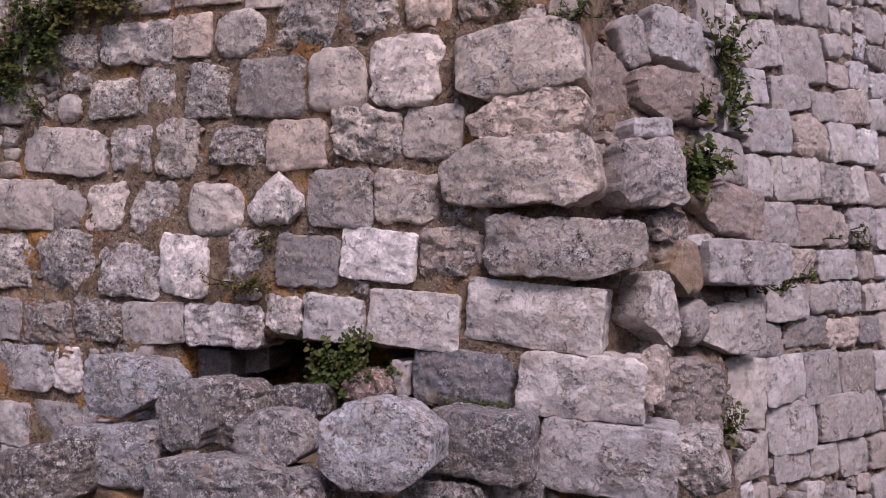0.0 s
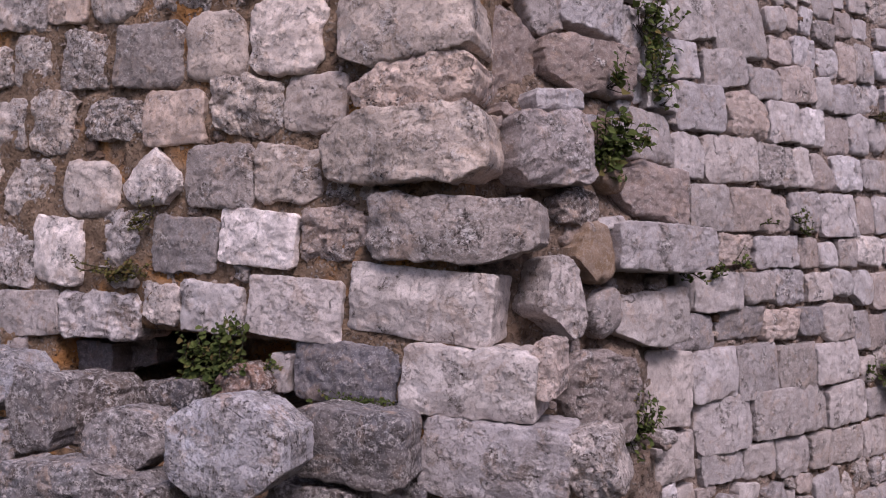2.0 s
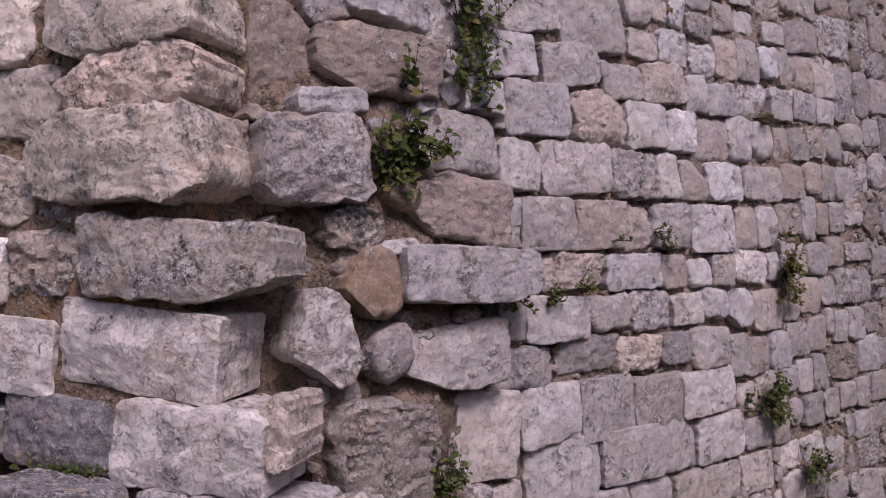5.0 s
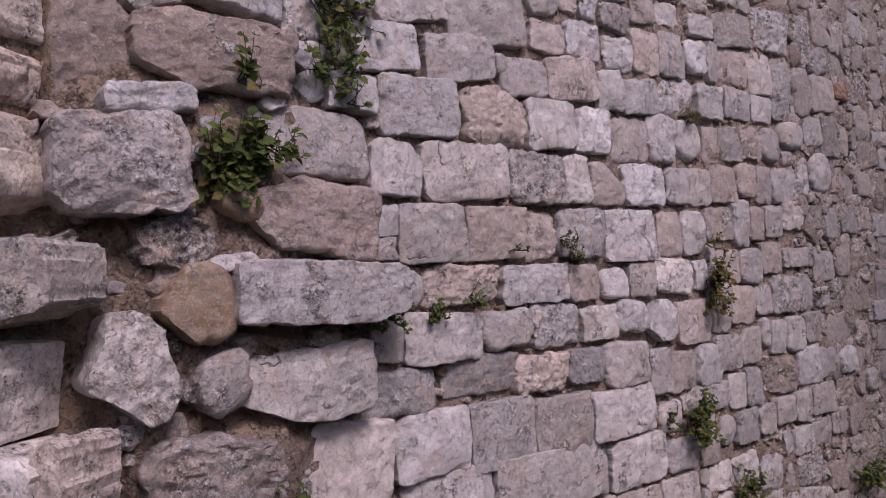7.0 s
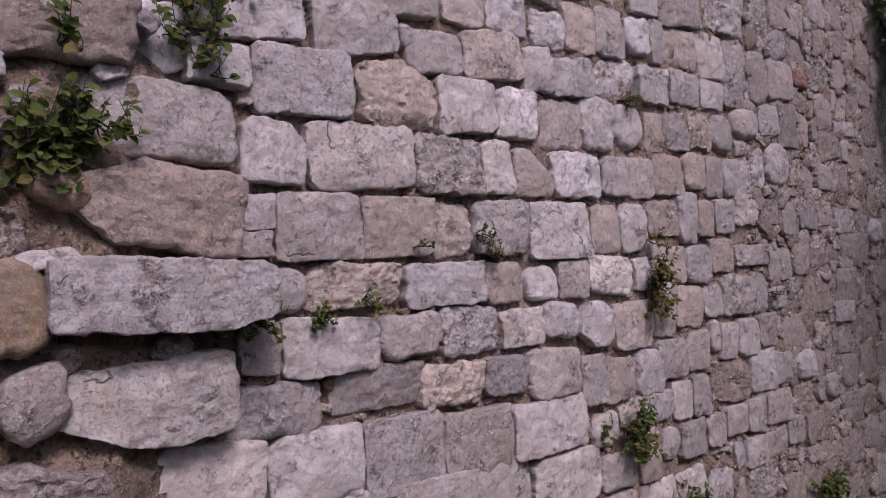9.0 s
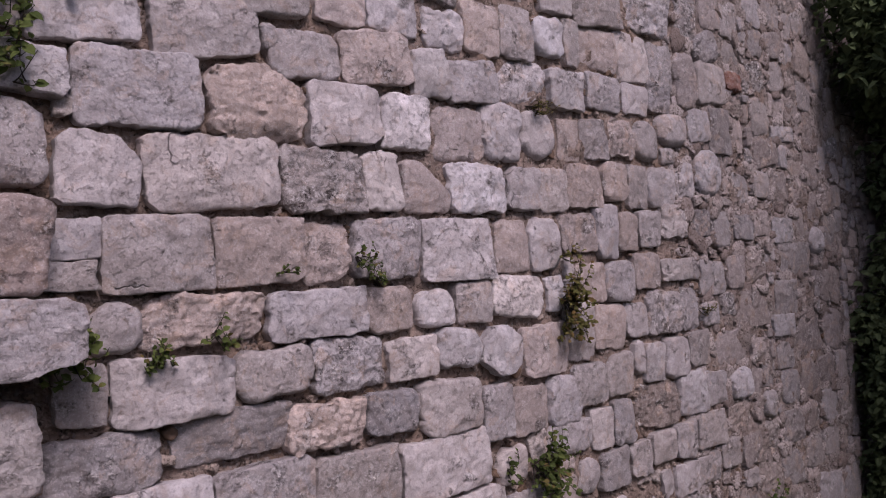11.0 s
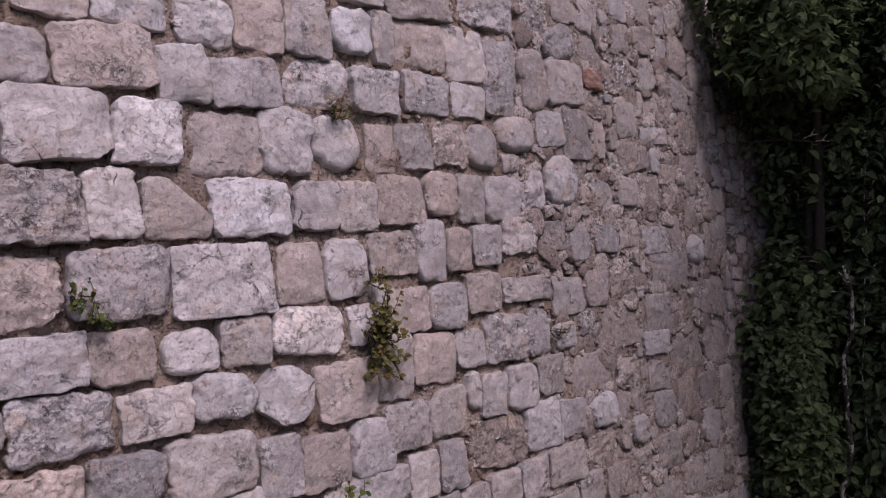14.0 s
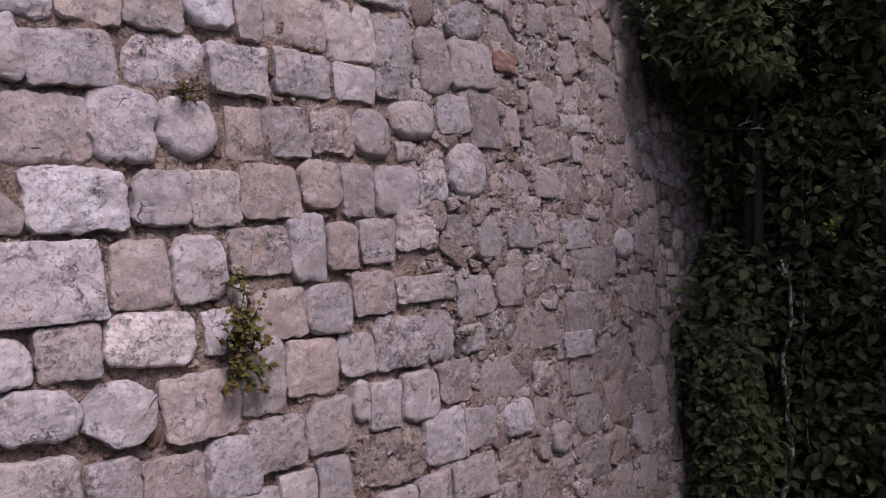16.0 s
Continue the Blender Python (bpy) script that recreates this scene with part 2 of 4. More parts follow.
def lattice(p, seed):
    """Smooth noise between -1 and 1 at the rows of p."""
    f = np.floor(p).astype(np.int64)
    u = p - f
    u = u * u * (3 - 2 * u)
    out = 0
    for a in (0, 1):
        for b in (0, 1):
            for c in (0, 1):
                w = (u[:, 0] if a else 1 - u[:, 0]) * (u[:, 1] if b else 1 - u[:, 1]) * (u[:, 2] if c else 1 - u[:, 2])
                out = out + w * hashed(f[:, 0] + a, f[:, 1] + b, f[:, 2] + c, seed)
    return out


def rough(p, seed, octaves=4, gain=0.5):
    out, amp = 0, 1.0
    for i in range(octaves):
        out = out + amp * lattice(p * 2.0 ** i, seed + 31 * i)
        amp *= gain
    return out


def shell(n):
    """The front and four sides of a block as a grid of whole numbers from 0 to n; its back is open."""
    index, verts, faces = {}, [], []

    def at(*key):
        if key not in index:
            index[key] = len(verts)
            verts.append(key)
        return index[key]

    m = max(3, n // 4)
    for i in range(n):
        for j in range(n):
            faces.append((at(i, 0, j), at(i + 1, 0, j), at(i + 1, 0, j + 1), at(i, 0, j + 1)))
        for a in range(m):
            b = a + 1
            faces.append((at(i, a, n), at(i + 1, a, n), at(i + 1, b, n), at(i, b, n)))
            faces.append((at(i + 1, a, 0), at(i, a, 0), at(i, b, 0), at(i + 1, b, 0)))
            faces.append((at(n, a, i), at(n, b, i), at(n, b, i + 1), at(n, a, i + 1)))
            faces.append((at(0, b, i), at(0, a, i), at(0, a, i + 1), at(0, b, i + 1)))
    return np.array(verts), faces


SHELLS = {n: shell(n) for n in (5, 7, 10, 14, 19, 25, 31, 38)}


def stone_points(w, h, depth, square, wander, relief, seed, n, cuts=None):
    """The points of one stone: a hewn block with worn corners, a ragged outline and a domed, broken, weathered face towards -y."""
    rng = np.random.default_rng(seed)
    idx = SHELLS[n][0]
    hx, hy, hz = w / 2, depth / 2, h / 2
    size = min(w, h)
    even = np.linspace(-1, 1, n + 1)
    even = np.sign(even) * (1 - (1 - np.abs(even)) ** 1.28)
    x, z = even[idx[:, 0]], even[idx[:, 2]]
    rim = np.maximum(np.abs(x), np.abs(z))
    q = np.stack([x * hx, np.zeros(len(x)), z * hz], 1)
    # corners worn round, each by its own radius
    worn = 0.07 if square > 8 else 0.13 if square >= 7 else 0.19 if square >= 6 else 0.27 if square > 4.6 else 0.40 if square > 3.7 else 0.48
    for sx in (-1, 1):
        for sz in (-1, 1):
            r = min(0.49, worn * rng.uniform(0.55, 1.35)) * size
            here = (x * sx > 0) & (z * sz > 0)
            ox, oz = np.maximum(0, np.abs(q[:, 0]) - (hx - r)), np.maximum(0, np.abs(q[:, 2]) - (hz - r))
            far = np.maximum(np.hypot(ox, oz), 1e-9)
            k = np.where(here & (ox > 0) & (oz > 0), np.maximum(ox, oz) / far, 1.0)
            q[:, 0] = np.where(here, np.sign(q[:, 0]) * (np.abs(q[:, 0]) - ox + ox * k), q[:, 0])
            q[:, 2] = np.where(here, np.sign(q[:, 2]) * (np.abs(q[:, 2]) - oz + oz * k), q[:, 2])
    # uneven corners
    k = rng.uniform(-1, 1, (4, 2)) * wander * (0.7 if square > 8 else 1.3) * size
    fx, fz = (x + 1) / 2, (z + 1) / 2
    q[:, [0, 2]] += k[0] * ((1 - fx) * (1 - fz))[:, None] + k[1] * (fx * (1 - fz))[:, None] + k[2] * (fx * fz)[:, None] + k[3] * ((1 - fx) * fz)[:, None]
    # broken corners: top left, top right, bottom right, bottom left
    own = rng.uniform(0, 0.26, 4) * rng.random(4) ** 2
    for (sx, sz), cut in zip(((-1, 1), (1, 1), (1, -1), (-1, -1)), cuts or own):
        past = np.maximum(0, sx * q[:, 0] / hx + sz * q[:, 2] / hz - (2 - 2 * cut * 0.8))
        q[:, 0] -= sx * past * hx / 2
        q[:, 2] -= sz * past * hz / 2
    # a ragged outline: a slow wander, and small breaks along the edge
    s = int(rng.integers(1, 1 << 20))
    hold = rim ** 3
    f = 2.2 / max(size, 0.08)
    flat = q * np.array([1, 0, 1])
    slow = 0.22 if square > 8 else 0.38 if square >= 7 else 0.62
    nick = hold * (0.6 if square > 8 else 1.0) * (0.0035 + 0.0045 * min(relief, 1.6))
    q[:, 0] += hold * wander * size * slow * rough(flat * f, s, 3, 0.6) + nick * rough(flat * 24.0, s + 41, 3, 0.7)
    q[:, 2] += hold * wander * size * slow * rough(flat * f, s + 7, 3, 0.6) + nick * rough(flat * 24.0, s + 43, 3, 0.7)
    # the face: rounded arrises, a slight dome, a few broken planes
    edge = size * (0.016 if square > 8 else 0.026 if square >= 7 else 0.036 if square >= 6 else 0.06 if square > 4.6 else 0.13 if square > 3.7 else 0.26)
    edge = edge * (1 + 0.45 * lattice(flat * (1.6 / max(size, 0.1)), s + 19))
    inset = np.clip(1 - (1 - rim) * size / 2 / edge, 0, 1)
    face = edge * (1 - np.sqrt(np.maximum(0, 1 - inset ** 2))) * 0.9 + (0.008 + 0.012 * min(relief, 1.5)) * size * rim ** 4
    tear = np.full(len(q), -1.0)
    for i in range(6):
        g = rng.normal(0, 0.085 * min(1.6, relief + 0.35), 2)
        tear = np.maximum(tear, g[0] * q[:, 0] + g[1] * q[:, 2] - rng.uniform(0, 0.014))
    chip = np.clip(lattice(flat * (2.6 / max(size, 0.1)) + 9, s + 17) - 0.2, 0, 1) * rim ** 6 * size * (0.09 if square >= 7 else 0.16)
    ledge = rough(flat * np.array([9.0, 1, 14.0]), s + 3, 4, 0.62)
    grain = np.abs(rough(flat * 24.0, s + 5, 3, 0.6))
    pit = np.clip(rough(flat * 30.0, s + 23, 2) - 0.3, 0, 1) * max(0.0, relief - 0.6) * 0.055
    face = face + tear + chip + pit + relief * (0.008 * ledge + 0.012 * grain)
    face = face - np.mean(face[rim < 0.8])
    # sides run straight back, a little narrower and uneven
    m = idx[:, 1].max()
    back = idx[:, 1] / m
    q[:, 1] = -hy + face * (1 - back) + back * depth
    taper = 1 - 0.07 * back
    q[:, 0] *= taper
    q[:, 2] *= taper
    side = np.minimum(1, back * m) * relief * 0.006
    q[:, 0] += side * rough(q * 30.0, s + 11, 2)
    q[:, 2] += side * rough(q * 30.0, s + 13, 2)
    return q


def fine_for(near):
    """How finely a stone of that size is cut up."""
    for n in (7, 10, 14, 19, 25):
        if near / n < 0.0118:
            return n
    return 31 if near / 31 < 0.0118 else 38


class Face:
    """A wall's face: s metres along it, z up, p metres before it. It leans back with its height."""

    def __init__(self, origin, along, batter):
        self.o, self.d, self.b = Vector((*origin, 0)), Vector((*along, 0)), batter
        self.h = Vector((along[1], -along[0], 0))

    def at(self, s, z, p=0.0):
        return self.o + self.d * s + self.h * (p - self.b * z) + Vector((0, 0, z))

    def frame_at(self, s, z, p=0.0, tilt=0.0):
        up = (Vector((0, 0, 1)) - self.h * self.b).normalized()
        m = Matrix((self.d, up.cross(self.d), up)).transposed().to_4x4()
        return Matrix.Translation(self.at(s, z, p)) @ m @ pose(0, 0, 0, 0, -tilt, 0)


LONG = Face((0.5406, 3.5072), (0.7424, 0.6700), 0.1087)
SHORT = Face((0.4222, 3.5565), (0.9656, -0.2600), 0.046)
GROUND = -0.62


def core(name, face, s0, s1, z0, z1, deep, material, step=0.026, thick=0.9):
    """A wall's body: an uneven face of mortar and earth, deep(s, z) metres behind the stones' face, with a back and sides."""
    ns, nz = int((s1 - s0) / step), int((z1 - z0) / step)
    S, Z = np.meshgrid(np.linspace(s0, s1, ns + 1), np.linspace(z0, z1, nz + 1), indexing="ij")
    q = np.stack([S.ravel(), 0 * S.ravel(), Z.ravel()], 1)
    d = deep(q[:, 0], q[:, 2])
    d = d + (0.017 + 0.12 * np.maximum(0, d - 0.06)) * rough(q * 8.0, 5, 4, 0.6)
    verts = [face.at(a[0], a[2], -b) for a, b in zip(q, d)]
    at = lambda i, j: i * (nz + 1) + j
    faces = [(at(i, j), at(i + 1, j), at(i + 1, j + 1), at(i, j + 1)) for i in range(ns) for j in range(nz)]
    n = len(verts)
    rim = [at(i, 0) for i in range(ns)] + [at(ns, j) for j in range(nz)] + [at(ns - i, nz) for i in range(ns)] + [at(0, nz - j) for j in range(nz)]
    verts += [face.at(q[i][0], q[i][2], -thick) for i in rim]
    faces += [(rim[i], n + i, n + (i + 1) % len(rim), rim[(i + 1) % len(rim)]) for i in range(len(rim))]
    faces.append(tuple(n + i for i in reversed(range(len(rim)))))
    return part(name, mesh_of(name, verts, faces), material)


def within(v, a, b, soft):
    """1 between a and b, 0 outside, with soft edges."""
    return np.clip((v - a) / soft + 0.5, 0, 1) * np.clip((b - v) / soft + 0.5, 0, 1)


# ---- the walls' bodies ----
def deep_long(s, z):
    torn = within(s, 0.46, 1.2, 0.25) * within(z, -1.0, 2.05, 0.3)
    lumps = 0.045 * lattice(np.stack([s * 7, 0 * s, z * 7], 1), 3) + 0.02 * lattice(np.stack([s * 19, 0 * s, z * 19], 1), 4)
    return 0.046 + torn * (lumps - 0.125) - 0.012 * within(s, 2.8, 9, 1.0) - 0.014 * within(s, 4.9, 9, 1.0) - 0.06 * within(s, 0.1, 0.42, 0.15) * within(z, 0.5, 1.75, 0.2)


def deep_short(s, z):
    hollow = within(s, -1.75, -0.45, 0.12) * within(z, 0.55, 0.92, 0.06)
    return 0.021 + 0.70 * hollow


wall_long = tagged(core("wall_long", LONG, 0.04, 6.90, GROUND, 3.55, deep_long, GREYISH),
                   "long leaning wall of pale limestone blocks in rough courses", "wall", kind="structure")
wall_short = tagged(core("wall_short", SHORT, -4.6, 0.12, GROUND, 3.3, deep_short, EARTHY),
                    "old wall face of mixed grey stones in rusty earth mortar", "wall", kind="structure")
OWNERS = {id(LONG): wall_long, id(SHORT): wall_short}
PLACED = {id(LONG): [], id(SHORT): []}
COUNT = [0]


def set_stone(face, s, z, w, h, bed="L", proud=0.0, tilt=0.0, square=None, *cuts, owner=None):
    """One stone in a wall: s, z its middle, w by h its face, proud metres before the wall's line."""
    COUNT[0] += 1
    seed = 1000 + COUNT[0]
    rng = random.Random(seed)
    k, wander, relief = BREAK[bed]
    k = square or k
    near = max(w, h)
    n = fine_for(near)
    depth = 0.12 + 0.35 * min(w, h) if owner else 0.2 + max(0.0, proud) + 0.25 * min(w, h)
    grow = 0.008 if face is SHORT else 0.012 if k > 8 else 0.002
    q = stone_points(w * 0.985 - 0.007 + grow, h * 0.985 - 0.006 + grow, depth, k, wander, relief, seed, n, cuts)
    me = mesh_of("stone", q, SHELLS[n][1])
    me.set_sharp_from_angle(angle=radians(34))
    ob = part("stone", me, STONE, owner or OWNERS[id(face)])
    m = face.frame_at(s, z, proud + rng.uniform(-0.006, 0.008), tilt + rng.uniform(-1.5, 1.5))
    ob.matrix_local = m @ Matrix.Translation((0, depth / 2, 0))
    c, a = BEDS[bed]
    v = rng.uniform(0.74, 1.22)
    warm = rng.uniform(-0.03, 0.03)
    # heap stones (owner set) are bluer and darker: shade low down put into their colour
    warm += (0.055 if z > 1.4 else -0.06 if owner else 0.0) if face is SHORT else -0.02
    # long wall darkens in steps to its far end: grime, plus tree shade in colour
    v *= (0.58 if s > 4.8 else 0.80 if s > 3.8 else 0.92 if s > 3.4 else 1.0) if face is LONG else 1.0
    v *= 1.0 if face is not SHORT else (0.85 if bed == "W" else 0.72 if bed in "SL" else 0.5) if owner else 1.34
    worn = a * rng.uniform(0.5, 1.3) * (1.4 if face is SHORT else 0.8)
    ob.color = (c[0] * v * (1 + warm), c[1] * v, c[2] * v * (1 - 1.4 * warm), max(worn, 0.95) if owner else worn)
    if id(face) in PLACED and (owner is None or owner == OWNERS[id(face)]):
        PLACED[id(face)].append((s, z, w, h))
    return ob


def lay(face, rows, owner=None):
    """Stones of one course: along, up, width, height, bed and, where it stands out, proud, tilt and squareness."""
    for s, z, w, h, bed, *more in rows:
        set_stone(face, s, z, w, h, bed, *more, owner=owner)


# ---- the heap of fallen stones before the short wall ----
def heap_front(s, z):
    top = 0.47 + 0.05 * np.sin(s * 5.0)
    return -(0.62 * within(s, -2.3, -0.45, 0.3) * np.clip((top - z) / 0.14, 0, 1) - 0.20)


heap = tagged(core("earth_mound", SHORT, -2.6, -0.1, GROUND, 0.56, heap_front, EARTHY, thick=0.3),
              "mound of brown earth and fallen grey stones against the old wall", "mound")


# ---- stones, course by course ----
# short wall: a course
lay(SHORT, [
    (-1.393, 2.588, 0.222, 0.141, "L"),
    (-1.182, 2.45, 0.356, 0.246, "P"),
    (-0.837, 2.455, 0.273, 0.23, "P"),
    (-0.553, 2.473, 0.228, 0.219, "O"),
    (-0.322, 2.495, 0.222, 0.231, "U", 0, 5),
    (-3.235, 2.666, 0.307, 0.319, "P"),
    (-2.612, 2.633, 0.356, 0.212, "P"),
    (-2.179, 2.649, 0.44, 0.218, "G"),
    (-1.739, 2.622, 0.406, 0.134, "B"),
])
# short wall: a course
lay(SHORT, [
    (-2.981, 2.347, 0.143, 0.196, "W"),
    (-2.595, 2.367, 0.339, 0.187, "P"),
    (-2.17, 2.392, 0.467, 0.217, "S", 0.01),
    (-1.815, 2.413, 0.23, 0.219, "B", 0),
    (-1.54, 2.404, 0.30, 0.225, "W", 0.01, 0, 4.4, 0.2, 0.2, 0.2, 0.2),
    (-3.294, 2.384, 0.42, 0.255, "P"),
])
# short wall: a course
lay(SHORT, [
    (-3.018, 2.105, 0.486, 0.218, "L"),
    (-2.604, 2.072, 0.154, 0.159, "L", 0, 0, 4),
    (-2.298, 2.106, 0.343, 0.198, "S", 0.01),
    (-2.022, 2.14, 0.224, 0.248, "S"),
    (-1.699, 2.129, 0.292, 0.255, "P"),
    (-1.343, 2.132, 0.369, 0.299, "D", 0.01),
    (-0.997, 2.152, 0.307, 0.287, "L", 0.015, 0, 5.5),
    (-0.652, 2.191, 0.362, 0.316, "S", 0.02),
    (-0.135, 2.195, 0.558, 0.309, "L", 0.07, 8, 6, 0.15, 0.25, 0.1, 0.3),
])
# short wall: a course
lay(SHORT, [
    (-2.618, 1.842, 0.579, 0.239, "L", 0.01, -3),
    (-2.174, 1.853, 0.278, 0.231, "S"),
    (-1.881, 1.848, 0.266, 0.274, "S", 0.015, -4),
    (-1.529, 1.863, 0.35, 0.198, "P"),
    (-1.191, 1.861, 0.313, 0.236, "B", 0.01, 3),
    (-0.825, 1.909, 0.384, 0.233, "P", 0.01),
    (-0.501, 1.91, 0.28, 0.25, "G", 0.005),
    (-0.082, 1.976, 0.505, 0.212, "O", 0.06, 8, 5, 0.55, 0.35, 0.1, 0.25),
    (-0.108, 1.733, 0.683, 0.295, "S", 0.09, 4, 6, 0.4, 0.2, 0.25, 0.05),
])
# short wall: a course
lay(SHORT, [
    (-2.934, 1.557, 0.552, 0.257, "L", 0.01),
    (-2.566, 1.558, 0.219, 0.23, "G", -0.01),
    (-2.316, 1.551, 0.258, 0.245, "S"),
    (-1.994, 1.556, 0.325, 0.278, "P", -0.01),
    (-1.646, 1.55, 0.325, 0.28, "W", 0.015, 0, 4.4, 0.1, 0.1, 0.15, 0.2),
    (-1.289, 1.612, 0.302, 0.277, "W", 0.02, 6, 6, 0.8, 0.6, 0.4, 0.2),
    (-0.953, 1.61, 0.341, 0.268, "G", 0.01),
    (-0.627, 1.621, 0.311, 0.235, "S", 0.01),
])
# short wall: a course
lay(SHORT, [
    (-3.032, 1.25, 0.515, 0.314, "P"),
    (-2.558, 1.251, 0.382, 0.332, "P"),
    (-2.148, 1.231, 0.388, 0.294, "S"),
    (-1.794, 1.271, 0.306, 0.293, "W", 0.01, -4),
    (-1.471, 1.321, 0.314, 0.264, "P", -0.01),
    (-1.107, 1.32, 0.348, 0.238, "D", 0.015),
    (-0.74, 1.363, 0.378, 0.226, "W", 0.02, -2, 9),
    (-0.398, 1.39, 0.297, 0.227, "K", 0, 3),
    (0.094, 1.419, 0.654, 0.255, "G", 0.05, 0, 6, 0.05, 0.12, 0.4, 0.05),
])
# short wall: a course
lay(SHORT, [
    (-3.07, 0.936, 0.395, 0.247, "G"),
    (-2.685, 0.95, 0.358, 0.23, "U"),
    (-2.342, 0.965, 0.326, 0.22, "K"),
    (-1.974, 0.979, 0.389, 0.213, "L", 0.01, 3, 9),
    (-1.552, 0.997, 0.447, 0.221, "S", 0.01),
    (-1.229, 1.07, 0.205, 0.178, "S", 0, 0, 5),
    (-0.958, 1.066, 0.318, 0.216, "W", 0.01),
    (-0.561, 1.089, 0.442, 0.253, "L", 0.015, -1, 9),
    (-0.027, 1.14, 0.589, 0.273, "W", 0.02, -3, 9),
])
# short wall: a course
lay(SHORT, [
    (-2.824, 0.682, 0.419, 0.247, "G"),
    (-2.514, 0.704, 0.193, 0.243, "S"),
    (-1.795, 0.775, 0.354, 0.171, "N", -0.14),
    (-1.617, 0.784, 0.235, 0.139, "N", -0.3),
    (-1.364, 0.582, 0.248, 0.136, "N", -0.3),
    (-0.614, 0.825, 0.089, 0.152, "G", 0),
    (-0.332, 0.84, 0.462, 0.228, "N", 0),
    (0.179, 0.87, 0.515, 0.266, "W", 0.05, -2, 7),
    (0.458, 0.935, 0.09, 0.21, "O", 0.0, 4, 6),
])
# short wall: a course
lay(SHORT, [
    (-2.892, 0.379, 0.243, 0.232, "G"),
    (-2.545, 0.399, 0.439, 0.25, "G", -0.01, 0, 9),
    (0.307, 0.601, 0.545, 0.28, "G", 0.08, 0, 7),
    (-0.106, 0.388, 0.169, 0.156, "W", 0.12),
    (0.646, 0.631, 0.179, 0.262, "P", 0.05, 20, 4),
])
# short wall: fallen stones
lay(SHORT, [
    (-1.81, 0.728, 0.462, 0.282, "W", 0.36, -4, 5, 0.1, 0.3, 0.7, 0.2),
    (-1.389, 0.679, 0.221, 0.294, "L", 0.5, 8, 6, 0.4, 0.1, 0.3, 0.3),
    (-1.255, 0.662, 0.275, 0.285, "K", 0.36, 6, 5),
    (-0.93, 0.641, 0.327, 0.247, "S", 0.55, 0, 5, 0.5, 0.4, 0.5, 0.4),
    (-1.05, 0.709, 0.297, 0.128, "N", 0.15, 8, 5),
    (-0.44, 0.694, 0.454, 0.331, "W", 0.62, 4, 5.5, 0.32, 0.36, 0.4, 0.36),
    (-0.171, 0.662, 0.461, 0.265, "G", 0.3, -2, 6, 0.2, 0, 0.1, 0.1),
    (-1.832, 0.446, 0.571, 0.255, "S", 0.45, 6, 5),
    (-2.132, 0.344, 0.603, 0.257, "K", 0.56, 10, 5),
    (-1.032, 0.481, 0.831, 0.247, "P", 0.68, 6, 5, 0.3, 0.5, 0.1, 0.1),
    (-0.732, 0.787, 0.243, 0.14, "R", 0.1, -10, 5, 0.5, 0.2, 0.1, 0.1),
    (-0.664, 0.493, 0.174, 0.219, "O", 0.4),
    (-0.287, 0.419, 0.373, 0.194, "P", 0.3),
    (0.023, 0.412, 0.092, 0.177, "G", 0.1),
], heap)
# long wall: torn ends of a cross wall beside the corner
lay(LONG, [
    (0.472, 2.153, 0.345, 0.376, "M", 0, 4, 6, 0.1, 0.6, 0.35, 0.2),
    (0.833, 2.132, 0.537, 0.25, "M", 0.12, 0, 6, 0.1, 0.1, 0.05, 0.4),
    (0.64, 2.374, 0.213, 0.244, "G", 0.02, 25, 5),
    (0.914, 2.43, 0.40, 0.265, "W", 0.06, -6, 6),
    (0.609, 1.96, 0.296, 0.096, "W", 0.13, 6, 4),
    (0.255, 1.954, 0.087, 0.099, "W", 0.05, 20, 3),
    (0.5, 1.759, 0.378, 0.288, "H", 0.22, 0, 6, 0.05, 0.05, 0.1, 0.2),
    (1.193, 1.87, 0.494, 0.257, "L", 0.06, 0, 6),
    (0.875, 1.661, 0.18, 0.115, "Y", 0.15, -20, 3),
    (1.154, 1.612, 0.534, 0.275, "M", 0.15, -8, 6, 0.5, 0.1, 0.1, 0.4),
    (0.655, 1.527, 0.263, 0.182, "K", 0.16, 0, 4),
    (0.654, 1.432, 0.147, 0.153, "U", 0.13, 0, 4),
    (0.722, 1.344, 0.264, 0.273, "Y", 0.18, 4, 4.4, 0.5, 0.2, 0.3, 0.5),
    (1.137, 1.359, 0.653, 0.216, "L", 0.24, -4, 7, 0.1, 0.1, 0.3, 0.05),
])
lay(LONG, [
    (0.503, 1.17, 0.28, 0.334, "S", 0.2, 15, 6, 0.6, 0.4, 0.3, 0.6),
    (0.799, 1.09, 0.185, 0.199, "G", 0.16, 15, 4),
    (1.112, 1.036, 0.539, 0.256, "W", 0.14, 3, 7, 0.1, 0.05, 0.1, 0.6),
    (0.769, 0.757, 0.49, 0.356, "K", 0.16, 0, 5),
    (1.275, 0.70, 0.43, 0.36, "L", 0.04, -5, 9, 0.3, 0, 0.05, 0.5),
    (0.833, 1.458, 0.167, 0.058, "W", 0.17, 5, 4),
    (0.24, 1.047, 0.103, 0.169, "P", -0.05, 0, 4),
])
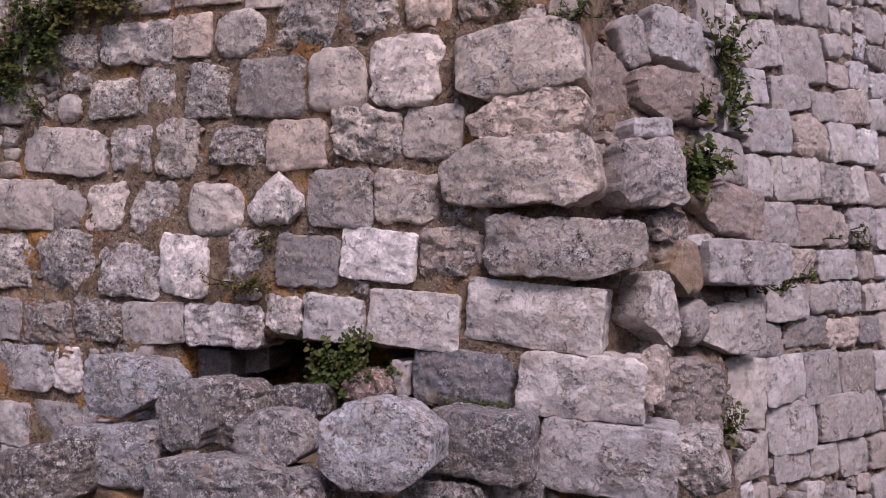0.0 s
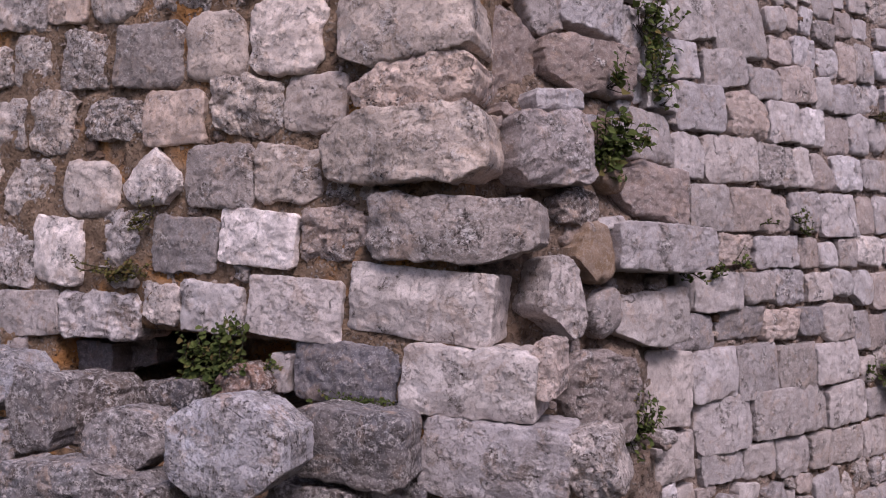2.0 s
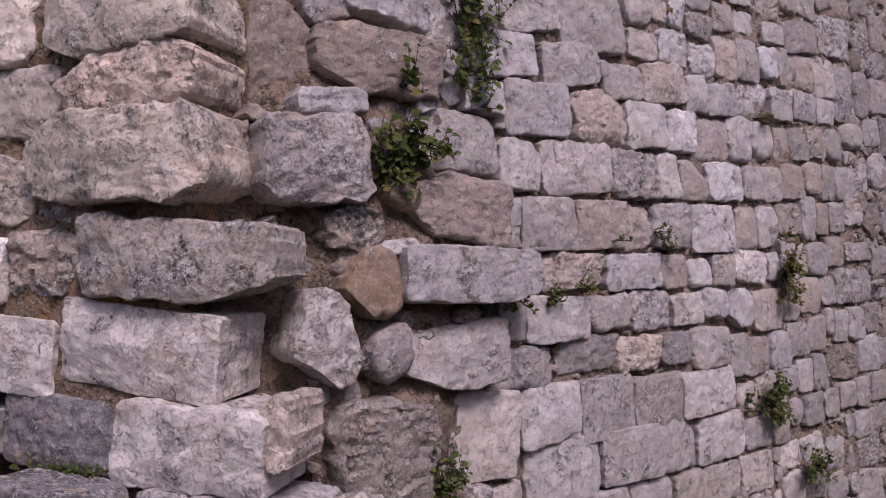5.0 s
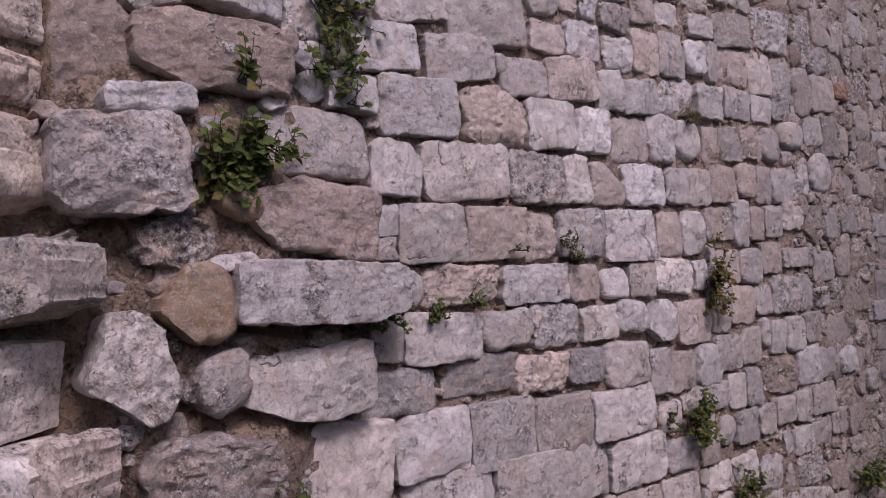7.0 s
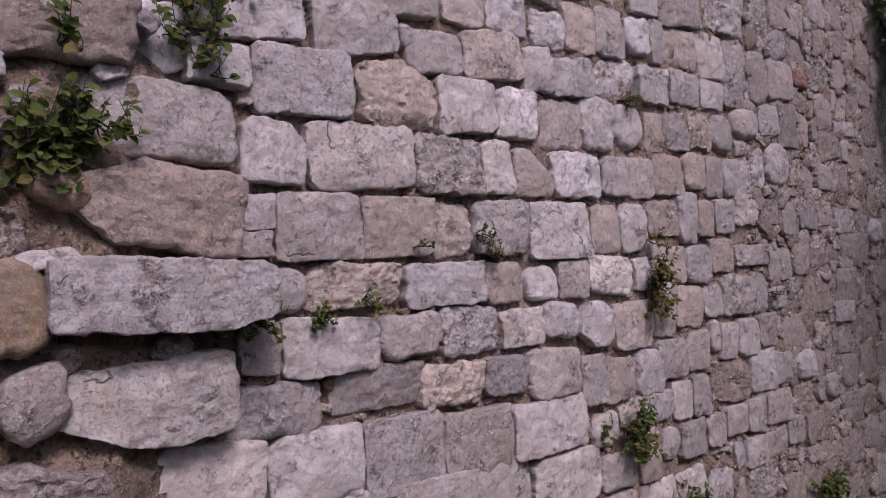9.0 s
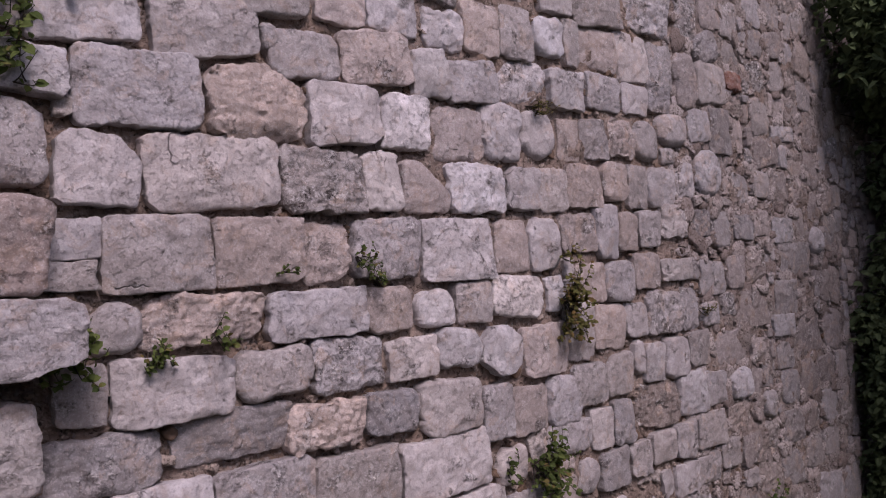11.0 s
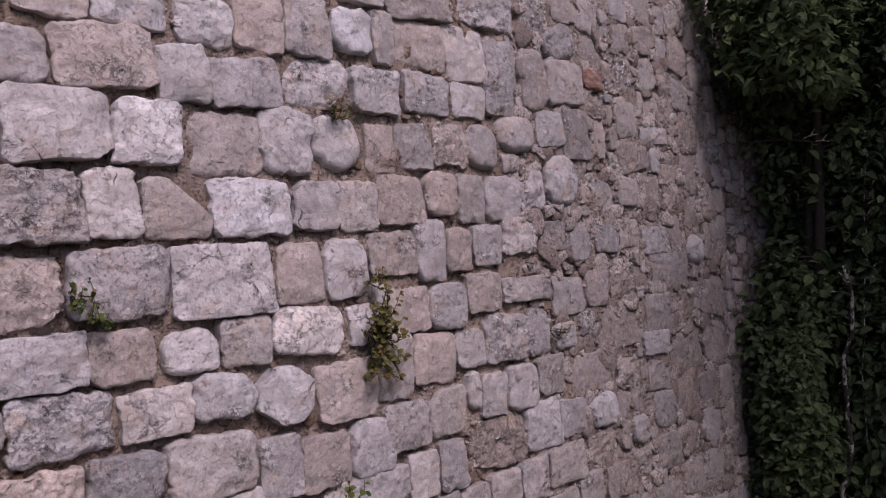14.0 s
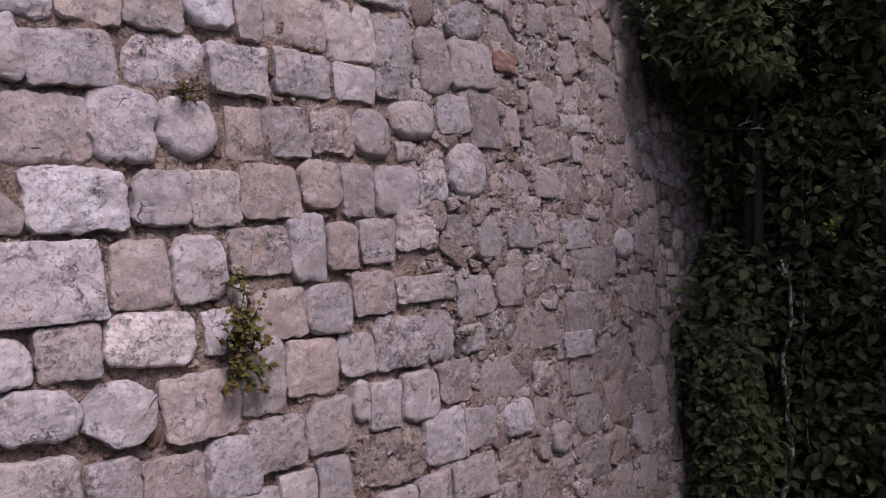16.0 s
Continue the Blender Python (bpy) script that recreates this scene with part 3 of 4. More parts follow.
# long wall: a course
lay(LONG, [
    (1.701, 2.533, 0.36, 0.274, "L", 0, 8),
    (2.109, 2.521, 0.492, 0.354, "L", 0.01, 8),
    (2.489, 2.464, 0.237, 0.151, "B"),
    (2.73, 2.485, 0.263, 0.193, "L", 0.01),
    (3.006, 2.462, 0.22, 0.181, "S"),
    (3.229, 2.5, 0.235, 0.243, "B"),
    (3.453, 2.517, 0.23, 0.255, "L"),
    (3.671, 2.535, 0.209, 0.207, "W", 0.01, 0, 5),
    (3.846, 2.538, 0.128, 0.243, "L"),
    (4.075, 2.541, 0.302, 0.227, "B", -0.01),
    (4.354, 2.531, 0.275, 0.279, "L"),
    (4.612, 2.515, 0.254, 0.294, "S"),
    (4.868, 2.479, 0.246, 0.349, "B", 0.01, 10, 4),
    (5.116, 2.701, 0.322, 0.208, "G", 0.01, 20, 4),
])
lay(LONG, [
    (5.124, 2.487, 0.323, 0.254, "L", 0.02, 0, 5),
    (5.4, 2.533, 0.194, 0.121, "T", 0.01, 0, 4),
])
# long wall: a course
lay(LONG, [
    (1.565, 2.284, 0.346, 0.202, "L", 0.01, 6),
    (1.944, 2.293, 0.389, 0.207, "L", 0.01, 8),
    (2.183, 2.297, 0.069, 0.112, "L", 0, 10, 3),
    (2.318, 2.253, 0.308, 0.178, "L", 0.01, 6, 5),
    (2.637, 2.284, 0.342, 0.207, "B", 0.01, 5),
])
# long wall: a course
lay(LONG, [
    (1.395, 2.082, 0.222, 0.15, "W", 0.02),
    (2.905, 2.254, 0.199, 0.204, "W", 0.01, 6),
    (3.156, 2.259, 0.301, 0.194, "L", 0.01, 4),
    (3.497, 2.293, 0.338, 0.206, "S", -0.02, 5, 4),
    (3.774, 2.298, 0.275, 0.199, "W", 0.01),
    (4.085, 2.316, 0.287, 0.198, "L"),
    (4.365, 2.313, 0.232, 0.166, "L"),
    (4.588, 2.338, 0.214, 0.17, "G"),
])
# long wall: a course
lay(LONG, [
    (1.713, 2.053, 0.408, 0.249, "L", 0.015, 3),
    (2.12, 2.045, 0.406, 0.265, "O", 0.01, 6, 6, 0.1, 0.4, 0.3, 0.3),
    (2.483, 2.05, 0.334, 0.234, "L", 0.015, 3),
    (2.772, 2.049, 0.243, 0.229, "W", 0.015),
    (3.061, 2.024, 0.3, 0.237, "B", -0.005, 0, 5),
    (3.319, 2.053, 0.238, 0.251, "L", 0.01, -5, 5),
    (3.552, 2.064, 0.244, 0.236, "L", 0.01, 0, 4),
    (3.786, 2.052, 0.166, 0.213, "B", -0.01),
    (3.975, 2.078, 0.219, 0.219, "G", -0.01),
    (4.208, 2.09, 0.241, 0.193, "O", -0.01),
    (4.425, 2.097, 0.231, 0.228, "L", 0.01, 0, 4),
    (4.692, 2.182, 0.284, 0.221, "L", 0.02, 0, 3),
    (4.965, 2.232, 0.234, 0.209, "W", 0.01),
    (5.189, 2.213, 0.223, 0.269, "G", 0.02, 0, 9),
])
# long wall: a course
lay(LONG, [
    (1.584, 1.802, 0.262, 0.225, "L", 0.02, -4, 7, 0.2, 0.45, 0, 0.1),
    (1.954, 1.811, 0.483, 0.27, "L", 0.015, 3),
    (2.37, 1.797, 0.363, 0.231, "S", 0.015, 0, 6),
    (2.637, 1.805, 0.174, 0.235, "W", 0.01),
    (2.856, 1.793, 0.254, 0.217, "B", 0.005, 0, 7, 0.1, 0.8, 0.1, 0.1),
    (3.142, 1.801, 0.336, 0.213, "W", 0.015),
    (3.428, 1.806, 0.22, 0.197, "L", 0.01, 0, 5),
    (3.637, 1.808, 0.202, 0.217, "L", 0.005),
    (3.877, 1.834, 0.283, 0.226, "B", 0.005),
    (4.123, 1.865, 0.208, 0.212, "B", 0.005, 0, 5),
    (4.32, 1.851, 0.195, 0.231, "L"),
    (4.552, 1.852, 0.278, 0.227, "L", 0.005, 0, 5),
    (4.79, 1.903, 0.199, 0.196, "S"),
    (5.03, 1.956, 0.285, 0.278, "W", 0.015, 0, 4),
])
# long wall: a course
lay(LONG, [
    (1.497, 1.597, 0.184, 0.131, "L"),
    (1.486, 1.492, 0.17, 0.094, "L"),
    (1.757, 1.548, 0.357, 0.238, "L", 0.015, 0, 9),
    (2.104, 1.554, 0.33, 0.226, "B", 0.01, 0, 9),
    (2.366, 1.547, 0.206, 0.221, "O", 0.005),
    (2.644, 1.552, 0.351, 0.241, "G", 0.01, 0, 6),
    (3.013, 1.547, 0.39, 0.251, "L", 0.015, 0, 9),
    (3.336, 1.549, 0.224, 0.244, "B"),
    (3.552, 1.56, 0.219, 0.246, "L", 0.01, 0, 5),
    (3.805, 1.608, 0.276, 0.194, "B"),
    (4.027, 1.617, 0.185, 0.284, "L", 0.01, 0, 5),
    (4.213, 1.62, 0.177, 0.213, "B", 0.005, 0, 5),
    (4.406, 1.634, 0.202, 0.201, "L"),
    (4.657, 1.671, 0.289, 0.174, "S"),
])
lay(LONG, [
    (4.965, 1.659, 0.244, 0.163, "G", -0.01),
    (5.16, 1.631, 0.193, 0.216, "L"),
    (5.41, 1.642, 0.23, 0.162, "L"),
    (5.639, 1.668, 0.217, 0.168, "B"),
])
# long wall: a course
lay(LONG, [
    (1.61, 1.33, 0.189, 0.165, "L", 0, 0, 4),
    (1.908, 1.345, 0.427, 0.167, "O", 0.01),
    (2.327, 1.333, 0.424, 0.18, "L", 0.015),
    (2.641, 1.319, 0.23, 0.18, "B", 0.005, 0, 5),
    (2.874, 1.311, 0.203, 0.16, "W", 0, 0, 4),
    (3.079, 1.324, 0.202, 0.172, "L", 0.01),
    (3.352, 1.335, 0.333, 0.186, "W", 0.01, -3, 5),
    (3.88, 1.37, 0.249, 0.2, "B", -0.005),
    (4.107, 1.363, 0.225, 0.219, "L", 0.01, 0, 5),
    (4.365, 1.411, 0.252, 0.183, "B"),
    (4.633, 1.408, 0.303, 0.125, "W", 0.01),
    (4.819, 1.41, 0.104, 0.138, "L", 0, 0, 4),
    (5.014, 1.349, 0.261, 0.21, "L"),
    (5.265, 1.381, 0.218, 0.209, "B"),
])
# long wall: a course
lay(LONG, [
    (1.51, 1.147, 0.156, 0.188, "L"),
    (1.787, 1.136, 0.397, 0.21, "L", 0.015),
    (2.136, 1.142, 0.307, 0.172, "L", 0.015, 0, 4),
    (2.45, 1.134, 0.337, 0.205, "S", 0.005),
    (2.738, 1.13, 0.253, 0.167, "L", 0.01),
    (2.986, 1.149, 0.25, 0.169, "W", 0.015, -5, 4),
    (3.229, 1.107, 0.262, 0.215, "W", 0.02, 0, 6, 0.3, 0.4, 0.4, 0.5),
    (3.529, 1.083, 0.316, 0.238, "B", 0, 0, 7),
    (3.775, 1.145, 0.199, 0.28, "L", 0.01),
    (4.006, 1.149, 0.25, 0.225, "B"),
    (4.239, 1.167, 0.217, 0.18, "L"),
    (4.493, 1.184, 0.309, 0.238, "S", 0.01, 0, 6),
    (4.743, 1.191, 0.168, 0.252, "L"),
    (4.95, 1.154, 0.21, 0.156, "W", 0.01, 0, 4),
])
lay(LONG, [
    (5.154, 1.192, 0.157, 0.137, "S"),
    (5.481, 1.14, 0.478, 0.238, "B", -0.01),
    (5.898, 1.178, 0.314, 0.25, "L"),
])
# long wall: a course
lay(LONG, [
    (1.565, 0.94, 0.368, 0.189, "G", -0.005, 0, 4),
    (1.988, 0.963, 0.438, 0.177, "G", -0.015),
    (2.331, 0.938, 0.315, 0.17, "O", 0.01),
    (2.626, 0.939, 0.265, 0.176, "G", 0.01, 0, 5),
    (2.928, 0.925, 0.344, 0.218, "L", 0.015, 0, 5),
    (3.188, 0.854, 0.179, 0.246, "L", 0.01),
    (3.402, 0.837, 0.238, 0.223, "B", 0, 0, 8),
    (3.625, 0.844, 0.215, 0.229, "L", 0.01, 0, 5),
    (3.807, 0.902, 0.261, 0.201, "L", 0.01),
    (4.061, 0.907, 0.242, 0.208, "L", 0.01, 0, 5),
    (4.243, 0.975, 0.094, 0.19, "L", 0, 5, 4),
    (4.367, 0.936, 0.181, 0.209, "W", 0.01),
    (4.578, 0.945, 0.222, 0.23, "L", 0.01, 0, 5),
    (4.807, 0.962, 0.236, 0.203, "L", 0.01),
])
lay(LONG, [
    (5.158, 0.936, 0.408, 0.212, "B", -0.005),
    (5.498, 0.89, 0.225, 0.144, "O"),
    (5.837, 0.823, 0.252, 0.182, "L"),
])
# long wall: a course
lay(LONG, [
    (1.704, 0.726, 0.38, 0.253, "L", 0.015, 0, 9),
    (2.087, 0.713, 0.382, 0.287, "L", 0.015, 0, 9),
    (2.451, 0.705, 0.361, 0.249, "L", 0.015, 0, 9),
    (2.884, 0.697, 0.487, 0.24, "L", 0.015, 0, 8),
    (3.266, 0.616, 0.201, 0.173, "L", 0, 0, 4),
    (3.648, 0.674, 0.316, 0.163, "L", 0.01, 0, 5),
    (3.89, 0.676, 0.169, 0.208, "L", 0.01),
    (4.062, 0.681, 0.181, 0.22, "L", 0.01),
    (4.384, 0.716, 0.403, 0.221, "U", -0.01),
    (4.697, 0.74, 0.266, 0.241, "W", 0.015, 0, 6),
    (4.958, 0.728, 0.243, 0.2, "L", 0.01),
    (5.232, 0.72, 0.238, 0.191, "W", 0.02, 0, 4),
    (5.581, 0.545, 0.163, 0.168, "W", 0.02, 0, 4),
    (5.889, 0.364, 0.308, 0.231, "G"),
])
# long wall: a course
lay(LONG, [
    (1.786, 0.476, 0.487, 0.279, "L", 0.01, 0, 8),
    (2.383, 0.472, 0.724, 0.256, "L", 0.015, 0, 9),
    (2.985, 0.438, 0.464, 0.251, "L", 0.01),
    (3.351, 0.408, 0.282, 0.186, "L", 0, 0, 5),
    (3.59, 0.407, 0.171, 0.193, "B"),
    (3.977, 0.467, 0.24, 0.193, "L"),
    (4.193, 0.476, 0.186, 0.181, "L"),
    (4.383, 0.505, 0.216, 0.166, "L", 0.01),
    (4.605, 0.502, 0.22, 0.195, "L", 0.015),
    (4.876, 0.516, 0.322, 0.209, "L", 0.015),
    (5.222, 0.528, 0.292, 0.166, "O", -0.01),
    (6.142, 0.157, 0.256, 0.203, "L"),
    (6.426, 0.189, 0.277, 0.176, "L"),
])
# long wall: a course
lay(LONG, [
    (1.361, 0.376, 0.297, 0.218, "L", 0.02),
    (1.752, 0.273, 0.346, 0.173, "L"),
    (2.074, 0.253, 0.293, 0.179, "L"),
    (2.386, 0.223, 0.316, 0.21, "L"),
    (2.674, 0.223, 0.249, 0.195, "L"),
    (2.972, 0.203, 0.341, 0.221, "L"),
    (3.325, 0.197, 0.328, 0.225, "L"),
    (4.597, 0.292, 0.237, 0.166, "L"),
    (4.818, 0.298, 0.236, 0.172, "L", 0.01),
    (5.069, 0.346, 0.235, 0.165, "L", 0.01),
    (5.323, 0.322, 0.231, 0.197, "B"),
])
# long wall: a course
lay(LONG, [
    (4.074, 2.755, 0.396, 0.207, "L", 0.01, 8),
    (4.55, 2.831, 0.47, 0.268, "S"),
    (4.929, 2.859, 0.22, 0.318, "S"),
    (3.743, 2.725, 0.256, 0.128, "L"),
])
# long wall: a course
lay(LONG, [
    (5.693, 1.915, 0.216, 0.172, "L"),
    (6.021, 2.265, 0.325, 0.109, "W"),
    (5.923, 1.623, 0.273, 0.175, "W", 0.01),
    (6.407, 1.562, 0.224, 0.223, "W", 0.03, 0, 3.2),
    (6.074, 1.434, 0.509, 0.23, "L"),
    (5.831, 1.014, 0.271, 0.151, "W", 0.01),
])


# ---- small stones that fill the rest of the walls ----
def fill(face, s0, s1, z0, z1, low, high, beds, most, proud, skip=None, least=3):
    """Fills what the laid stones leave free with smaller ones, course by course."""
    rng = random.Random(77)
    cell = 0.02
    ns, nz = int((s1 - s0) / cell) + 1, int((z1 - z0) / cell) + 1
    taken = np.zeros((ns, nz), bool)
    for s, z, w, h in PLACED[id(face)]:
        a, b = int((s - w / 2 - s0) / cell + 0.8), int((s + w / 2 - s0) / cell + 0.2)
        c, d = int((z - h / 2 - z0) / cell + 0.8), int((z + h / 2 - z0) / cell + 0.2)
        if b > 0 and d > 0:
            taken[max(a, 0):max(b, 0) + 1, max(c, 0):max(d, 0) + 1] = True
    spare, made = [], 0
    for j in range(0, nz - 3):
        i = 0
        while i < ns - 3:
            if taken[i, j]:
                i += 1
                continue
            want = rng.uniform(low, high)
            wide = 0
            while i + wide < ns and not taken[i + wide, j] and wide * cell < want * rng.uniform(0.9, 1.7):
                wide += 1
            tall = 0
            while j + tall < nz and tall * cell < want * 0.85 and not taken[i:i + wide, j + tall].any():
                tall += 1
            tall = min(tall, int(1.4 * wide))
            if wide >= least and tall >= least and 2 * tall >= wide:
                w, h = wide * cell - 0.012, tall * cell - 0.012
                s, z = s0 + (i + wide / 2) * cell, z0 + (j + tall / 2) * cell
                taken[i:i + wide, j:j + tall] = True
                if skip is None or not skip(s, z):
                    spare.append((s, z, w, h, rng.choice(beds), proud + rng.uniform(-0.012, 0.008), rng.uniform(-12, 12), rng.choice((4.8, 5.5, 7))))
                i += wide
            else:
                i += max(1, wide)
    room = most - len(PLACED[id(face)])
    spare.sort(key=lambda r: -r[2] * r[3])
    for r in spare[:max(0, room)]:
        set_stone(face, *r)
    verts, faces, base = [], [], 0
    for i, (s, z, w, h, bed, pr, tilt, k) in enumerate(spare[max(0, room):]):
        q = stone_points(w, h, 0.16, k, 0.14, 1.3, 90000 + i, 7)
        m = face.frame_at(s, z, pr, tilt) @ Matrix.Translation((0, 0.08, 0))
        a = np.array(m)
        verts += (q @ a[:3, :3].T + a[:3, 3]).tolist()
        faces += [tuple(v + base for v in f) for f in SHELLS[7][1]]
        base = len(verts)
    if verts:
        ob = part("small_stones", mesh_of("small_stones", verts, faces), STONE, OWNERS[id(face)], "small pale stones packed in mortar")
        ob.color = (0.42, 0.37, 0.335, 0.6)
        tagged(ob, kind="stuff")


def fill_torn():
    """Pebbles and chips in the brown core between the torn stones."""
    rng = random.Random(5)
    for _ in range(170):
        s, z = rng.uniform(0.2, 1.25), rng.uniform(0.45, 2.2)
        if any(abs(s - a) < c / 2 - 0.01 and abs(z - b) < d / 2 - 0.01 for a, b, c, d in PLACED[id(LONG)]):
            continue
        w = rng.uniform(0.045, 0.13)
        set_stone(LONG, s, z, w, w * rng.uniform(0.5, 0.9), rng.choice("UKPMGO"), rng.uniform(0.07, 0.12), rng.uniform(-30, 30), 4.0)


fill(LONG, -0.1, 4.5, -0.3, 3.5, 0.15, 0.30, "LLLBPGW", 330, -0.008, lambda s, z: s < 1.15)
fill_torn()
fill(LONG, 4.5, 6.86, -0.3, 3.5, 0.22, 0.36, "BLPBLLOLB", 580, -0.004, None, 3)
fill(SHORT, -3.2, 0.1, 0.1, 2.9, 0.07, 0.14, "PPGBL", 200, -0.01, lambda s, z: -1.85 < s < -0.3 and 0.5 < z < 0.99, 4)


def chips(face, s0, s1, z0, z1, many, seed, large=0.056, material=None, out=(-0.040, -0.018)):
    """Broken bits of stone and lumps of mortar in the joints, too many to count."""
    rng = random.Random(seed)
    verts, faces = [], []
    for i in range(many):
        s, z = rng.uniform(s0, s1), rng.uniform(z0, z1)
        if any(abs(s - a) < c / 2 - 0.012 and abs(z - b) < d / 2 - 0.012 for a, b, c, d in PLACED[id(face)]):
            continue
        if face is SHORT and -1.85 < s < -0.4 and 0.45 < z < 0.99:
            continue
        w = 0.016 + (large - 0.016) * rng.random() ** 2
        q = stone_points(w, w * rng.uniform(0.5, 0.9), 0.05, 6.5, 0.20, 0.9, 70000 + i, 5)
        a = np.array(face.frame_at(s, z, rng.uniform(*out), rng.uniform(-40, 40)) @ Matrix.Translation((0, 0.02, 0)))
        base = len(verts)
        verts += (q @ a[:3, :3].T + a[:3, 3]).tolist()
        faces += [tuple(v + base for v in f) for f in SHELLS[5][1]]
    ob = part("stone_chips", mesh_of("stone_chips", verts, faces), material or CHIPS, OWNERS[id(face)], "stone chips and mortar lumps in the joints")
    tagged(ob, kind="stuff")


chips(SHORT, -2.9, 0.1, 0.5, 2.8, 1500, 41)
chips(LONG, 0.1, 6.5, 0.0, 2.9, 2600, 42)
chips(LONG, 4.7, 6.86, -0.3, 3.4, 3000, 43, 0.15, RUBBLE, (-0.024, -0.006))

# ---- the ground ----
bm = bmesh.new()
bmesh.ops.create_grid(bm, x_segments=40, y_segments=40, size=400)
for v in bm.verts:
    v.co.z = GROUND
tagged(part("ground", bm, SOIL), "bare brown soil with thin dark grass", "ground", kind="structure")


# ---- an unseen wall, added across the path to block low sky light ----
OTHER = Face((0.5406 + 0.670 * 5.6, 3.5072 - 0.7424 * 5.6), (-0.7424, -0.6700), 0.0)
tagged(core("wall_other_side", OTHER, -16.0, 9.0, GROUND, 2.8, lambda s, z: 0.0 * s, EARTHY, step=0.2, thick=0.4),
       "plain earthen wall added out of view to block low sky light", "wall", kind="structure")


# ---- the set-back wall behind the trees ----
BACK = Face((0.5406 - 0.670 * 0.10, 3.5072 + 0.7424 * 0.10), (0.7424, 0.6700), 0.1087)
wall_back = tagged(core("wall_back", BACK, 6.3, 14.0, GROUND, 4.2, lambda s, z: 0.03 + 0 * s, GREYISH, step=0.06),
                   "set-back brown rubble wall overgrown by trees", "wall", kind="structure")
OWNERS[id(BACK)], PLACED[id(BACK)] = wall_back, []
fill(BACK, 6.9, 8.4, -0.4, 3.4, 0.08, 0.18, "BBUPG", 260, -0.01)


# ---- plants ----
def leaf_into(verts, faces, at, ahead, up, length, width):
    """One folded leaf: from its stalk at `at`, along ahead, with its face towards up."""
    ahead = ahead.normalized()
    side = ahead.cross(up)
    if side.length < 1e-4:
        side = ahead.orthogonal()
    side.normalize()
    nrm = side.cross(ahead)
    n = len(verts)
    fold = 0.18 * width
    tip = at + ahead * length - nrm * length * 0.18
    mid1, mid2 = at + ahead * length * 0.38, at + ahead * length * 0.72 - nrm * length * 0.06
    w1, w2 = width * 0.5, width * 0.42
    verts += [at, mid1, mid2, tip, mid1 + side * w1 + nrm * fold, mid2 + side * w2 + nrm * fold * 0.6, mid1 - side * w1 + nrm * fold, mid2 - side * w2 + nrm * fold * 0.6]
    faces += [(n, n + 1, n + 4), (n + 1, n + 2, n + 5, n + 4), (n + 2, n + 3, n + 5), (n, n + 6, n + 1), (n + 6, n + 7, n + 2, n + 1), (n + 7, n + 3, n + 2)]


def tube_into(verts, faces, line, r0, r1, sides=5):
    """A tapered stem along a line of points."""
    base = len(verts)
    for i, p in enumerate(line):
        a = (line[min(i + 1, len(line) - 1)] - line[max(i - 1, 0)]).normalized()
        u = a.orthogonal().normalized()
        v = a.cross(u)
        r = r0 + (r1 - r0) * i / (len(line) - 1)
        verts += [p + (u * math.cos(k * 2 * math.pi / sides) + v * math.sin(k * 2 * math.pi / sides)) * r for k in range(sides)]
    for i in range(len(line) - 1):
        for k in range(sides):
            a, b = base + i * sides + k, base + i * sides + (k + 1) % sides
            faces.append((a, b, b + sides, a + sides))


def weed(face, s, z, p, wide, tall, stems, leaf, seed, material, label, hang=0.3, name="wall_plant", gap=0.5):
    """A plant rooted in a joint: stems that rise or hang from it, each with leaves."""
    rng = random.Random(seed)
    root = new(name)
    root.matrix_world = Matrix.Translation(face.at(s, z, p - 0.04))
    tagged(root, label, "plant", "weeds in the wall")
    sv, sf, lv, lf = [], [], [], []
    for _ in range(int(stems + 0.5)):
        out = face.d * rng.uniform(-1, 1) * wide * 0.5 + Vector((0, 0, 1)) * rng.uniform(-hang, 1.0) * tall + face.h * rng.uniform(0.03, 0.11)
        bend = face.d * rng.uniform(-0.03, 0.03) + face.h * rng.uniform(0.0, 0.05) - Vector((0, 0, rng.uniform(0, 0.05)))
        start = face.d * rng.uniform(-0.25, 0.25) * wide
        line = [start + out * t + bend * math.sin(t * math.pi) for t in (0, 0.25, 0.5, 0.75, 1.0)]
        tube_into(sv, sf, line, 0.0028, 0.001)
        n = max(3, int(out.length / (leaf * gap)))
        for i in range(n):
            t = 0.25 + 0.75 * (i + rng.random()) / n
            k = min(3, int(t * 4))
            at = line[k].lerp(line[k + 1], t * 4 - k)
            way = Vector((rng.uniform(-1, 1), rng.uniform(-1, 1), rng.uniform(-0.5, 0.8))) + face.h * 0.5
            up = (Vector((0, 0, 1)) * 0.7 + face.h * 0.8 + Vector((rng.uniform(-0.6, 0.6), rng.uniform(-0.6, 0.6), 0)))
            size = leaf * rng.uniform(0.5, 1.15)
            leaf_into(lv, lf, at, way, up, size, size * rng.uniform(0.55, 0.85))
    part("stem", mesh_of("stem", sv, sf), BARK, root)
    part("foliage", mesh_of("foliage", lv, lf, False), material, root)
    return root


